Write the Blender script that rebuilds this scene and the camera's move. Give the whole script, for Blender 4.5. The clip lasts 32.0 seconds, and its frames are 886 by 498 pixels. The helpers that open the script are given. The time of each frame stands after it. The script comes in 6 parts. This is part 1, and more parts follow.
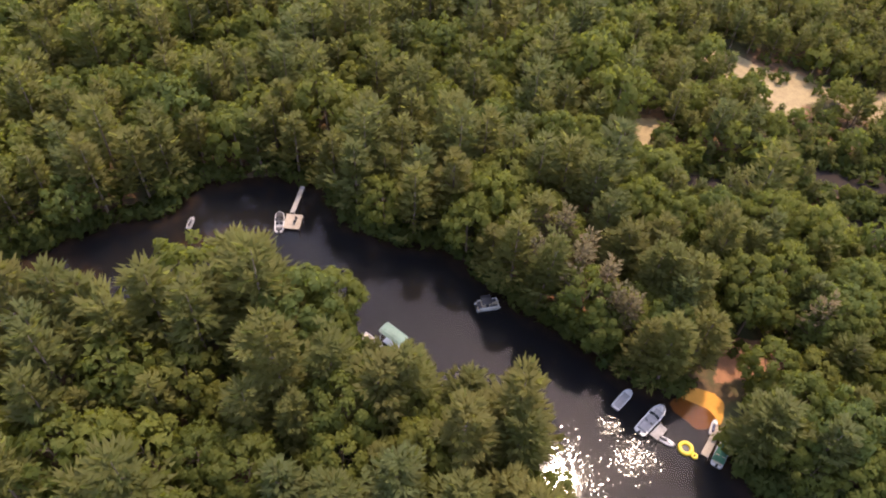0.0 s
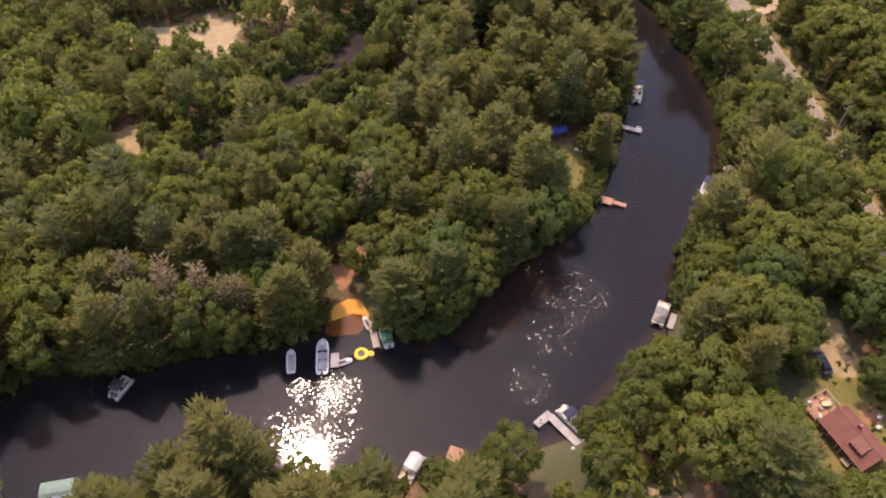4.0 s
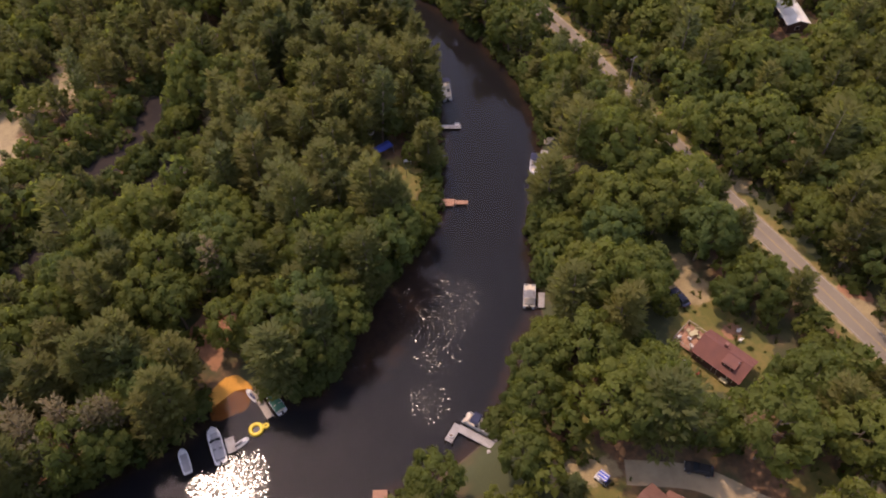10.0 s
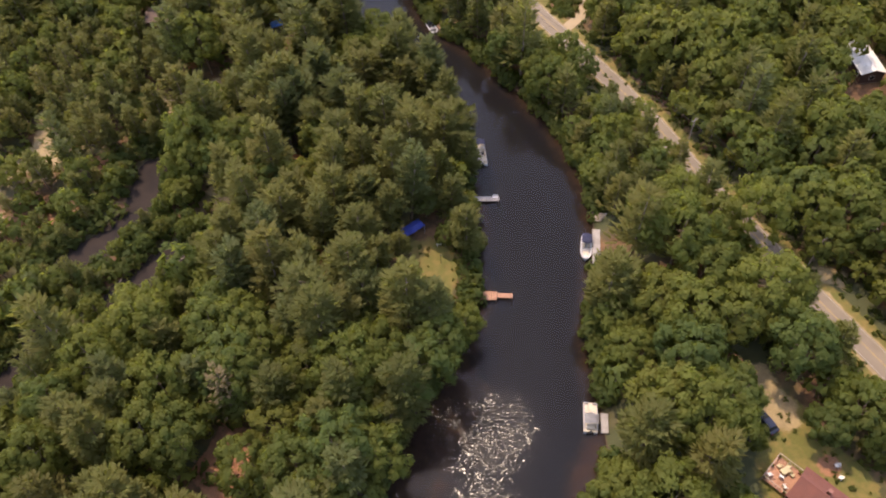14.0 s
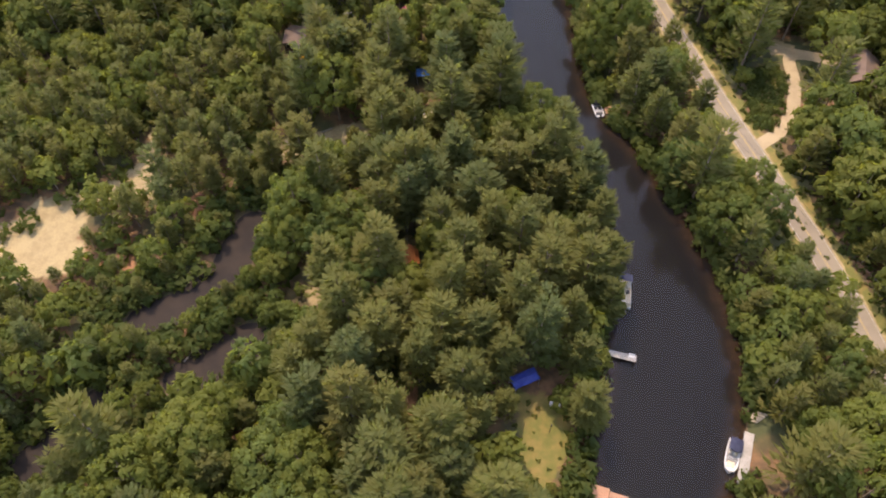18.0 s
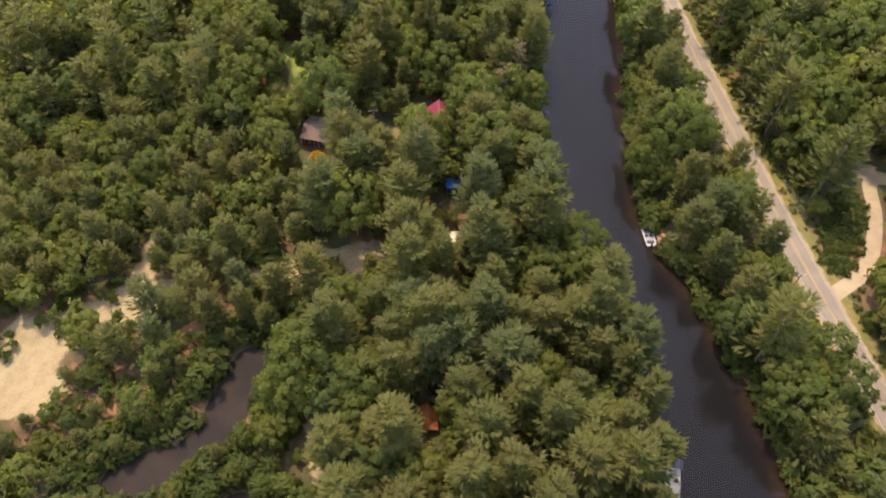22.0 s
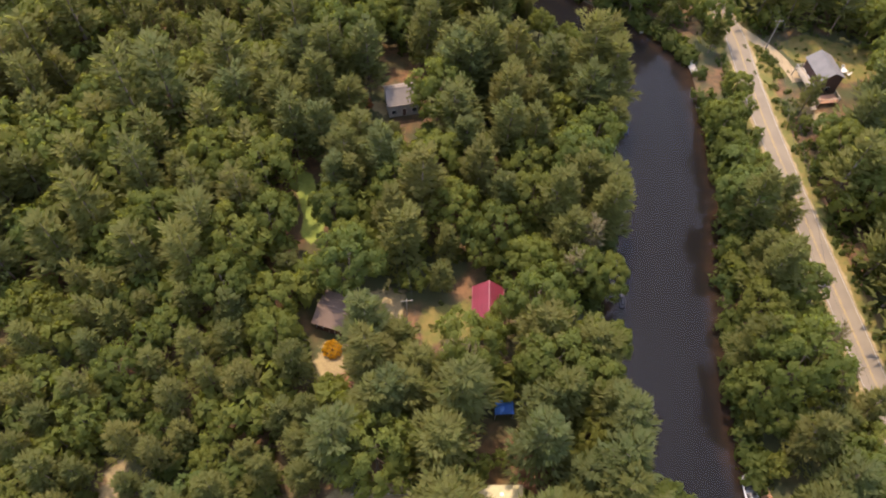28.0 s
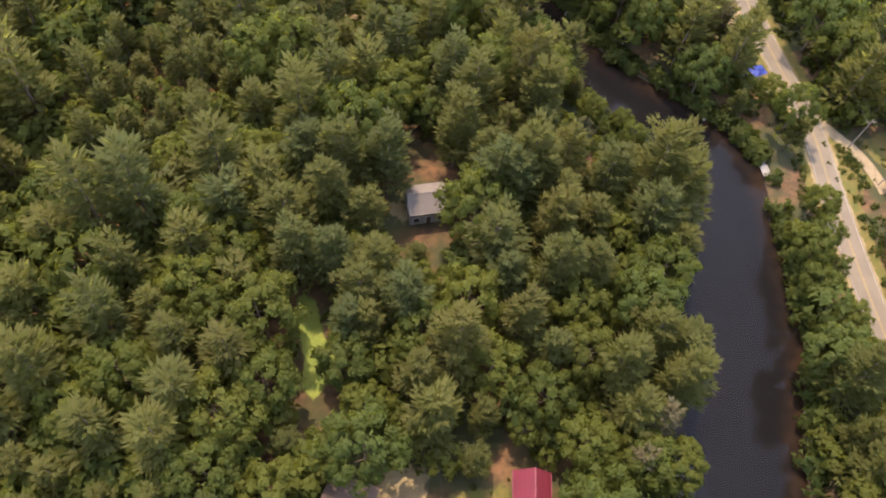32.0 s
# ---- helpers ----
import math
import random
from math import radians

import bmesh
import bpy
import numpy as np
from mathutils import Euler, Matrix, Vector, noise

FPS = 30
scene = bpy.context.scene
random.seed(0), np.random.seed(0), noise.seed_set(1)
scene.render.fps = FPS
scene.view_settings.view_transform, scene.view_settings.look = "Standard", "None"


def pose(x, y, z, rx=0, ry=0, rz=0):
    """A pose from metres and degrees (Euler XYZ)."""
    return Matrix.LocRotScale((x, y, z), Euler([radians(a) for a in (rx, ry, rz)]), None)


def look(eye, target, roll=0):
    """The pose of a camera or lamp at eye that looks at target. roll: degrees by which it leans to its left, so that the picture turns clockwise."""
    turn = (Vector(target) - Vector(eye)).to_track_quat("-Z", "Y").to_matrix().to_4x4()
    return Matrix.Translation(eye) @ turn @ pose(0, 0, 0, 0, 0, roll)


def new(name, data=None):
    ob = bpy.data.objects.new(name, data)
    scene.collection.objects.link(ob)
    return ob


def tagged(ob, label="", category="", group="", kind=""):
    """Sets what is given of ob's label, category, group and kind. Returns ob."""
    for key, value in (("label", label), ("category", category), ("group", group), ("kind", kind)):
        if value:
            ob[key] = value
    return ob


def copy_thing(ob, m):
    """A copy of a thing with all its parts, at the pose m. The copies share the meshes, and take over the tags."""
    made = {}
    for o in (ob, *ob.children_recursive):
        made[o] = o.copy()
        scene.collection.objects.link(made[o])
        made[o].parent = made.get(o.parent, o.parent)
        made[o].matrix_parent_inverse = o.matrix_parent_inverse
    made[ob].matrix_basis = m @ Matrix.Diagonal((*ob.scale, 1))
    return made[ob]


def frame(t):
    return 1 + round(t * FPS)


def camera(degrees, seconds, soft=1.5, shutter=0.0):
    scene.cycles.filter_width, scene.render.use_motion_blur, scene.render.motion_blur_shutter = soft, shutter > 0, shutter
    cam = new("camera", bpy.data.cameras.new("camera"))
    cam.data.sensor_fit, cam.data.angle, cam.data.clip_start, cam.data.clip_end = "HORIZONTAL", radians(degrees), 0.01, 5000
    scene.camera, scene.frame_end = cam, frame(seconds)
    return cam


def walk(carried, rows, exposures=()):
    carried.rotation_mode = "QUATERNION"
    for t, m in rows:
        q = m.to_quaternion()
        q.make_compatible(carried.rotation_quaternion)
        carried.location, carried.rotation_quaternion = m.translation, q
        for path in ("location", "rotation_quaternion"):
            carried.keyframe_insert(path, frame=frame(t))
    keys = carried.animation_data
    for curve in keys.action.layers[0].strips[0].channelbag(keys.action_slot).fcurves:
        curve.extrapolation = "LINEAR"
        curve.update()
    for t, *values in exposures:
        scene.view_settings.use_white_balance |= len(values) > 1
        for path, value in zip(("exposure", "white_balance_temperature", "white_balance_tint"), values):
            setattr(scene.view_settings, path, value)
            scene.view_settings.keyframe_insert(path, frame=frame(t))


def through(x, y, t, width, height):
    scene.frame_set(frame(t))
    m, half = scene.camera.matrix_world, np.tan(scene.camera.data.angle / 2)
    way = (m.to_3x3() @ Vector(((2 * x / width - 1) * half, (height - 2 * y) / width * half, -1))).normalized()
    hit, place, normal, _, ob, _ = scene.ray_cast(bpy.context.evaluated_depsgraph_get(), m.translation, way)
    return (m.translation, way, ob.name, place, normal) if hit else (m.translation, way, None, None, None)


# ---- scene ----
cam = camera(62.0, 32.0, soft=2.0)
PATH = [
    (0, (4.85, 7.06, 107.24), (-47.28, 45.81, 31.21), 4.59),
    (0.5, (4.33, 7.45, 107.21), (-42.47, 52.25, 31.04), 3.19),
    (1, (3.74, 7.84, 107.71), (-37.59, 57.03, 31.08), 2.26),
    (1.5, (3.82, 8.16, 108.86), (-32.02, 60.82, 31.77), 1.97),
    (2, (4.14, 8.28, 109.95), (-25.95, 63.96, 32.53), 1.61),
    (2.5, (4.62, 7.79, 110.56), (-19.57, 66.32, 33.16), 1.31),
    (3, (5.08, 7.41, 110.46), (-13.08, 68.20, 33.16), 1.14),
    (3.5, (5.75, 7.32, 110.72), (-6.51, 69.47, 33.35), 0.75),
    (4, (6.61, 7.13, 111.27), (0.13, 69.93, 33.72), 0.19),
    (4.5, (7.31, 7.09, 111.63), (6.21, 69.89, 33.82), -0.62),
    (6.5, (7.22, 5.72, 109.33), (15.25, 67.77, 31.32), -4.33),
    (7, (7.58, 5.94, 109.72), (16.46, 68.02, 31.82), -4.26),
    (7.5, (7.55, 6.38, 110.30), (17.10, 68.48, 32.50), -4.21),
    (8, (7.33, 6.95, 111.00), (17.52, 69.06, 33.29), -4.06),
    (8.5, (7.02, 7.66, 111.79), (17.93, 69.73, 34.15), -3.75),
    (9, (6.74, 8.49, 112.64), (18.42, 70.44, 35.01), -3.33),
    (9.5, (6.41, 9.62, 113.52), (18.85, 71.38, 35.86), -2.90),
    (10, (5.96, 11.46, 114.36), (19.10, 72.88, 36.55), -2.41),
    (10.5, (5.39, 13.93, 115.07), (19.21, 74.92, 37.03), -1.95),
    (11, (4.78, 16.93, 115.67), (19.18, 77.44, 37.37), -1.56),
    (11.5, (4.58, 20.11, 115.93), (19.20, 80.37, 37.48), -1.45),
    (12, (4.52, 23.84, 115.50), (19.01, 84.15, 37.06), -1.62),
    (12.5, (4.66, 28.20, 114.64), (18.75, 88.59, 36.20), -1.96),
    (13, (4.78, 32.65, 114.12), (18.47, 92.89, 35.48), -2.28),
    (13.5, (4.80, 37.17, 113.65), (18.18, 97.06, 34.69), -2.38),
    (15.5, (4.67, 57.45, 110.25), (17.45, 114.98, 29.46), -0.48),
    (16, (4.94, 61.96, 109.98), (15.98, 119.77, 29.13), 0.17),
    (16.5, (4.87, 66.45, 109.94), (12.77, 124.55, 28.94), 0.20),
    (17, (5.28, 70.42, 110.15), (9.59, 128.50, 28.86), -0.34),
    (17.5, (5.79, 74.68, 110.26), (7.04, 132.81, 28.90), -0.51),
    (18, (6.06, 78.94, 110.44), (5.77, 137.05, 29.06), 0.07),
    (18.5, (6.33, 82.97, 110.52), (5.35, 141.25, 29.27), 0.64),
    (19, (6.24, 86.89, 110.90), (4.86, 145.23, 29.69), 0.95),
    (19.5, (6.02, 90.62, 111.16), (4.19, 148.90, 29.92), 0.90),
    (20, (5.73, 94.44, 111.43), (3.53, 152.62, 30.13), 0.86),
    (20.5, (5.53, 98.49, 111.81), (2.94, 156.38, 30.30), 0.81),
    (21, (5.28, 102.48, 112.02), (2.40, 160.17, 30.40), 0.76),
    (21.5, (4.95, 106.55, 112.14), (1.80, 163.99, 30.34), 0.72),
    (22, (4.59, 110.48, 112.22), (1.19, 167.67, 30.27), 0.61),
    (22.5, (4.13, 113.94, 112.21), (0.54, 171.05, 30.20), 0.54),
    (23, (3.18, 117.62, 112.13), (-0.28, 174.57, 30.00), 0.66),
    (23.5, (1.68, 121.57, 112.03), (-1.41, 178.19, 29.67), 1.04),
    (24, (0.26, 125.86, 111.91), (-2.68, 182.13, 29.29), 1.52),
    (24.5, (-1.01, 130.61, 111.83), (-4.02, 186.37, 28.87), 1.79),
    (25, (-1.69, 135.31, 111.61), (-4.99, 190.67, 28.40), 2.09),
    (25.5, (-2.20, 139.97, 111.35), (-5.78, 194.89, 27.85), 2.34),
    (27.5, (-5.47, 156.55, 109.47), (-9.40, 210.73, 25.51), 3.36),
    (28, (-6.66, 160.66, 108.91), (-10.52, 214.64, 24.82), 3.60),
    (28.5, (-8.11, 165.21, 108.50), (-11.66, 218.73, 24.11), 4.13),
    (29, (-9.60, 169.64, 108.14), (-12.80, 222.66, 23.42), 4.70),
    (29.5, (-11.18, 174.07, 107.73), (-13.96, 226.57, 22.67), 5.35),
    (30, (-12.96, 178.68, 107.07), (-15.22, 230.66, 21.67), 6.14),
    (30.5, (-14.77, 183.17, 106.04), (-16.43, 234.72, 20.37), 7.04),
    (31, (-16.52, 187.59, 104.99), (-17.55, 238.73, 19.06), 7.92),
    (31.5, (-18.30, 191.47, 103.88), (-18.71, 242.35, 17.80), 8.86),
    (32, (-20.25, 195.63, 102.68), (-19.90, 246.23, 16.43), 9.83),
]
EXPOSURES = [(0, 0.86, 7900, 27), (4.5, 0.62, 7900, 32), (7, 0.36, 7900, 34), (10, 0.12, 7900, 33), (12.5, 0.46, 7900, 28), (14, 0.64, 7900, 24), (18, 0.88, 7900, 19), (25, 0.88, 7900, 19), (32, 0.94, 7900, 20)]

walk(cam, [(t, look(eye, target, roll)) for t, eye, target, roll in PATH], EXPOSURES)

# ---- daylight: a high summer sun ahead and to the left of the flight ----
SUN_AZ, SUN_EL = radians(-30.0), radians(65.0)
world = bpy.data.worlds.new("sky")
scene.world = world
world.use_nodes = True
sky = world.node_tree.nodes.new("ShaderNodeTexSky")
sky.sky_type, sky.sun_disc, sky.sun_elevation, sky.sun_rotation = "NISHITA", False, SUN_EL, SUN_AZ
world.node_tree.links.new(sky.outputs[0], world.node_tree.nodes["Background"].inputs[0])
world.node_tree.nodes["Background"].inputs[1].default_value = 0.40
to_sun = Vector((math.sin(SUN_AZ) * math.cos(SUN_EL), math.cos(SUN_AZ) * math.cos(SUN_EL), math.sin(SUN_EL)))
sun = new("sun", bpy.data.lights.new("sun", "SUN"))
sun.data.energy, sun.data.angle, sun.data.color = 2.7, radians(0.55), (1.0, 0.93, 0.80)
sun.matrix_world = look(to_sun * 300, (0, 0, 0))


# ---- materials ----
def shader(name):
    m = bpy.data.materials.new(name)
    m.use_nodes = True
    return m, m.node_tree.nodes, m.node_tree.links


def add(nodes, kind, **values):
    n = nodes.new("ShaderNode" + kind)
    for key, value in values.items():
        n.inputs[key.replace("_", " ")].default_value = value
    return n


def mixed(nodes, links, fac, a, b, mode="MIX"):
    n = nodes.new("ShaderNodeMix")
    n.data_type, n.blend_type = "RGBA", mode
    for slot, value in ((0, fac), (6, a), (7, b)):
        if hasattr(value, "is_output"):
            links.new(value, n.inputs[slot])
        elif isinstance(value, tuple):
            n.inputs[slot].default_value = (*value[:3], 1)
        else:
            n.inputs[slot].default_value = value
    return n.outputs[2]


def calc(nodes, links, op, a, b=0.0, clamp=False):
    n = nodes.new("ShaderNodeMath")
    n.operation, n.use_clamp = op, clamp
    for slot, value in ((0, a), (1, b)):
        if hasattr(value, "is_output"):
            links.new(value, n.inputs[slot])
        else:
            n.inputs[slot].default_value = value
    return n.outputs[0]


def grain(nodes, links, scale, detail=4.0, rough=0.6):
    where = nodes.new("ShaderNodeTexCoord")
    n = add(nodes, "TexNoise", Scale=scale, Detail=detail, Roughness=rough)
    links.new(where.outputs["Object"], n.inputs["Vector"])
    return n.outputs["Fac"]


def steps(nodes, links, fac, lo, hi):
    n = nodes.new("ShaderNodeMapRange")
    n.interpolation_type = "SMOOTHSTEP"
    links.new(fac, n.inputs[0])
    n.inputs[1].default_value, n.inputs[2].default_value = lo, hi
    return n.outputs[0]


def relief(nodes, links, height, strength, distance, target):
    n = add(nodes, "Bump", Strength=strength, Distance=distance)
    links.new(height, n.inputs["Height"])
    links.new(n.outputs[0], target.inputs["Normal"])


def surface(name, color, worn=None, rough=0.7, metal=0.0, coarse=0.6, fine=9.0, bump=0.25, random_tone=0.0, dirt=0.45):
    """A painted, wooden, stone or plastic surface: coarse stains towards the worn colour, fine grain, relief."""
    m, nodes, links = shader(name)
    p = nodes["Principled BSDF"]
    worn = worn or tuple(c * 0.65 for c in color)
    big = steps(nodes, links, grain(nodes, links, coarse, 3), 0.35, 0.7)
    small = grain(nodes, links, fine, 5)
    c = mixed(nodes, links, big, color, worn)
    c = mixed(nodes, links, calc(nodes, links, "MULTIPLY", small, dirt), c, tuple(v * 0.55 for v in color))
    if random_tone:
        info = nodes.new("ShaderNodeObjectInfo")
        c = mixed(nodes, links, calc(nodes, links, "MULTIPLY", info.outputs["Random"], random_tone), c, tuple(v * 0.4 for v in color))
    links.new(c, p.inputs["Base Color"])
    p.inputs["Roughness"].default_value, p.inputs["Metallic"].default_value = rough, metal
    relief(nodes, links, small, bump, 0.03, p)
    return m


def foliage(name, dark, light, per_tree="object", gloss=0.7, through=0.62):
    """Leaves or needles: tone by tree, by leaf and by a slow change over the crown; some light passes through."""
    m, nodes, links = shader(name)
    p = nodes["Principled BSDF"]
    leaf = nodes.new("ShaderNodeNewGeometry").outputs["Random Per Island"]
    if per_tree == "object":
        tree = nodes.new("ShaderNodeObjectInfo").outputs["Random"]
    else:
        n = nodes.new("ShaderNodeAttribute")
        n.attribute_name = "tone"
        tree = n.outputs["Fac"]
    c = mixed(nodes, links, tree, dark, light)
    # some trees lean to olive brown, some to blue-green
    kind = calc(nodes, links, "FRACT", calc(nodes, links, "MULTIPLY", tree, 13.7))
    c = mixed(nodes, links, calc(nodes, links, "MULTIPLY", steps(nodes, links, kind, 0.78, 0.97), 0.4), c, (light[0] * 1.05, light[1] * 0.86, light[2] * 0.95))
    c = mixed(nodes, links, calc(nodes, links, "MULTIPLY", steps(nodes, links, kind, 0.30, 0.05), 0.6), c, (dark[0] * 0.9, dark[1] * 1.12, dark[2] * 1.55))
    c = mixed(nodes, links, calc(nodes, links, "MULTIPLY", leaf, 0.18), c, tuple(v * 1.15 for v in light))
    slow = steps(nodes, links, grain(nodes, links, 0.35, 2), 0.4, 0.75)
    c = mixed(nodes, links, calc(nodes, links, "MULTIPLY", slow, 0.35), c, (dark[0] * 1.25, dark[1] * 0.85, dark[2] * 0.9))
    links.new(c, p.inputs["Base Color"])
    p.inputs["Roughness"].default_value = gloss
    p.inputs["Specular IOR Level"].default_value = 0.2
    t = nodes.new("ShaderNodeBsdfTranslucent")
    links.new(mixed(nodes, links, 0.5, c, (light[0] * 1.5, light[1] * 1.5, light[2] * 0.8)), t.inputs["Color"])
    mix = add(nodes, "MixShader", Fac=through)
    links.new(p.outputs[0], mix.inputs[1])
    links.new(t.outputs[0], mix.inputs[2])
    links.new(mix.outputs[0], nodes["Material Output"].inputs["Surface"])
    return m


def ground_material():
    m, nodes, links = shader("forest_ground")
    p = nodes["Principled BSDF"]

    def mask(name, ragged, lo=0.42, hi=0.58):
        n = nodes.new("ShaderNodeAttribute")
        n.attribute_name = name
        edge = calc(nodes, links, "MULTIPLY", calc(nodes, links, "SUBTRACT", grain(nodes, links, 0.45, 5, 0.65), 0.5), ragged)
        return steps(nodes, links, calc(nodes, links, "ADD", n.outputs["Fac"], edge), lo, hi)

    wide, mid, small = grain(nodes, links, 0.06, 3), grain(nodes, links, 0.5, 5), grain(nodes, links, 4.0, 6)
    litter = mixed(nodes, links, steps(nodes, links, mid, 0.38, 0.66), (0.10, 0.055, 0.026), (0.24, 0.12, 0.055))
    litter = mixed(nodes, links, steps(nodes, links, wide, 0.40, 0.58), litter, (0.065, 0.07, 0.024))
    lawn = mixed(nodes, links, steps(nodes, links, mid, 0.35, 0.68), (0.135, 0.130, 0.027), (0.235, 0.165, 0.048))
    rust = mixed(nodes, links, steps(nodes, links, mid, 0.35, 0.7), (0.38, 0.175, 0.088), (0.26, 0.125, 0.065))
    sand = mixed(nodes, links, steps(nodes, links, mid, 0.35, 0.7), (0.39, 0.29, 0.145), (0.30, 0.215, 0.108))
    meadow = mixed(nodes, links, steps(nodes, links, mid, 0.3, 0.7), (0.30, 0.34, 0.07), (0.20, 0.26, 0.05))
    bed = mixed(nodes, links, steps(nodes, links, mid, 0.35, 0.7), (0.165, 0.105, 0.056), (0.095, 0.062, 0.036))
    deep = mixed(nodes, links, mid, (0.012, 0.013, 0.016), (0.02, 0.02, 0.02))
    bright = mixed(nodes, links, mid, (0.85, 0.40, 0.07), (0.66, 0.28, 0.045))
    c = mixed(nodes, links, mask("lawn", 0.9), litter, lawn)
    c = mixed(nodes, links, mask("bare", 0.8), c, rust)
    c = mixed(nodes, links, mask("algae", 0.5), c, meadow)
    c = mixed(nodes, links, mask("sand", 0.9), c, sand)
    c = mixed(nodes, links, mask("wet", 0.3), c, bed)
    c = mixed(nodes, links, mask("deep", 0.5, 0.12, 0.8), c, deep)
    c = mixed(nodes, links, mask("beach", 0.4), c, bright)
    c = mixed(nodes, links, calc(nodes, links, "MULTIPLY", small, 0.5), c, (0.05, 0.035, 0.02), "MULTIPLY")
    links.new(c, p.inputs["Base Color"])
    p.inputs["Roughness"].default_value = 0.95
    relief(nodes, links, small, 0.5, 0.12, p)
    return m


def water_material():
    """Dark tannin water: a part of the bed shows through; calm lanes and ruffled patches."""
    m, nodes, links = shader("river_water")
    out = nodes["Material Output"]
    nodes.remove(nodes["Principled BSDF"])
    where = nodes.new("ShaderNodeTexCoord")
    fine_rag = steps(nodes, links, grain(nodes, links, 0.5, 4), 0.20, 0.52)
    wide_rag = steps(nodes, links, grain(nodes, links, 0.13, 3, 0.7), 0.20, 0.47)
    glint_lean, rough, slope = [0.0, 0.0], 0.082, 0.0
    # gusts: patches (place, inner and outer radius), steepness, lean, blur; the lean tips normals towards the sun's
    # mirror angle to strengthen the glitter
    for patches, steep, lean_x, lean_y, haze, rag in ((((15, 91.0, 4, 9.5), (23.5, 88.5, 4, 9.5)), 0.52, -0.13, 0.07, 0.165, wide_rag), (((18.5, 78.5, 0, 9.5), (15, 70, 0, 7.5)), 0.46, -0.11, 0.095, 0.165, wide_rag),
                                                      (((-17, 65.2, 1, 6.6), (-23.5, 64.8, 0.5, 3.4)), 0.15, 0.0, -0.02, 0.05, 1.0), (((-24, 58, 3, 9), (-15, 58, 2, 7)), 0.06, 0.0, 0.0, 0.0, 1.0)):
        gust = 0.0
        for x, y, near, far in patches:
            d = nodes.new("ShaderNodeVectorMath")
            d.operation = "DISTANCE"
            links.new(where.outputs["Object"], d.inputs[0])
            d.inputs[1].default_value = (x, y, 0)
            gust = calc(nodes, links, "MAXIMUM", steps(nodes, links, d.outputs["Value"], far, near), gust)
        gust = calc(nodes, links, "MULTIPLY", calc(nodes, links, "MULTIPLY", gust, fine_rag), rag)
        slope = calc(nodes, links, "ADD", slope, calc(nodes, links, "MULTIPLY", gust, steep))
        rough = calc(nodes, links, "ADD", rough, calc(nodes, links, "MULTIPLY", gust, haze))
        glint_lean = [calc(nodes, links, "ADD", glint_lean[k], calc(nodes, links, "MULTIPLY", gust, (lean_x, lean_y)[k])) for k in (0, 1)]
    wavelets = add(nodes, "TexVoronoi", Scale=6.0)
    links.new(where.outputs["Object"], wavelets.inputs["Vector"])
    split = nodes.new("ShaderNodeSeparateColor")
    links.new(wavelets.outputs["Color"], split.inputs[0])
    reach = calc(nodes, links, "MULTIPLY", calc(nodes, links, "ADD", split.outputs[2], 0.15), slope)
    lean = [calc(nodes, links, "ADD", calc(nodes, links, "MULTIPLY", calc(nodes, links, "SUBTRACT", split.outputs[k], 0.5), reach), glint_lean[k]) for k in (0, 1)]
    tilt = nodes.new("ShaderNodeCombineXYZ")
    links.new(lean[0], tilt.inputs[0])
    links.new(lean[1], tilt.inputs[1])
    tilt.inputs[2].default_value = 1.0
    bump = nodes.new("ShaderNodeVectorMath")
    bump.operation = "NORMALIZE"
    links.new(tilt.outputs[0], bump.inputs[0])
    clear = nodes.new("ShaderNodeBsdfTransparent")
    clear.inputs[0].default_value = (0.72, 0.62, 0.46, 1)
    murk = nodes.new("ShaderNodeBsdfDiffuse")
    murk.inputs[0].default_value = (0.010, 0.012, 0.017, 1)
    body = add(nodes, "MixShader", Fac=0.36)
    links.new(clear.outputs[0], body.inputs[1])
    links.new(murk.outputs[0], body.inputs[2])
    gloss = nodes.new("ShaderNodeBsdfGlossy")
    gloss.distribution = "BECKMANN"
    links.new(rough, gloss.inputs["Roughness"])
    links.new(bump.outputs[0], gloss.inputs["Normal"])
    fres = add(nodes, "Fresnel", IOR=1.265)
    top = nodes.new("ShaderNodeMixShader")
    links.new(fres.outputs[0], top.inputs[0])
    links.new(body.outputs[0], top.inputs[1])
    links.new(gloss.outputs[0], top.inputs[2])
    links.new(top.outputs[0], out.inputs["Surface"])
    return m


GROUND, WATER = ground_material(), water_material()
POOL = surface("still_brown_water", (0.040, 0.030, 0.024), (0.026, 0.021, 0.019), 0.95, coarse=0.15, fine=1.2, bump=0.0)
POOL.node_tree.nodes["Principled BSDF"].inputs["Specular IOR Level"].default_value = 0.06
BARK = surface("bark", (0.16, 0.11, 0.075), (0.25, 0.19, 0.14), 0.95, fine=5)
DEAD = surface("dead_wood", (0.30, 0.25, 0.20), (0.22, 0.17, 0.13), 0.95)
PINE_DARK, PINE_LIGHT = (0.102, 0.116, 0.036), (0.168, 0.168, 0.047)
LEAF_DARK, LEAF_LIGHT = (0.090, 0.116, 0.028), (0.163, 0.178, 0.038)
NEEDLES, NEEDLES_FAR = foliage("pine_needles", PINE_DARK, PINE_LIGHT), foliage("pine_needles_far", PINE_DARK, PINE_LIGHT, "attribute")
LEAVES, LEAVES_FAR = foliage("broad_leaves", LEAF_DARK, LEAF_LIGHT), foliage("broad_leaves_far", LEAF_DARK, LEAF_LIGHT, "attribute")
DRY_LEAVES = foliage("dry_leaves", (0.085, 0.074, 0.032), (0.145, 0.110, 0.052), through=0.3)
RED_LEAVES = foliage("red_leaves", (0.20, 0.075, 0.045), (0.34, 0.125, 0.075))
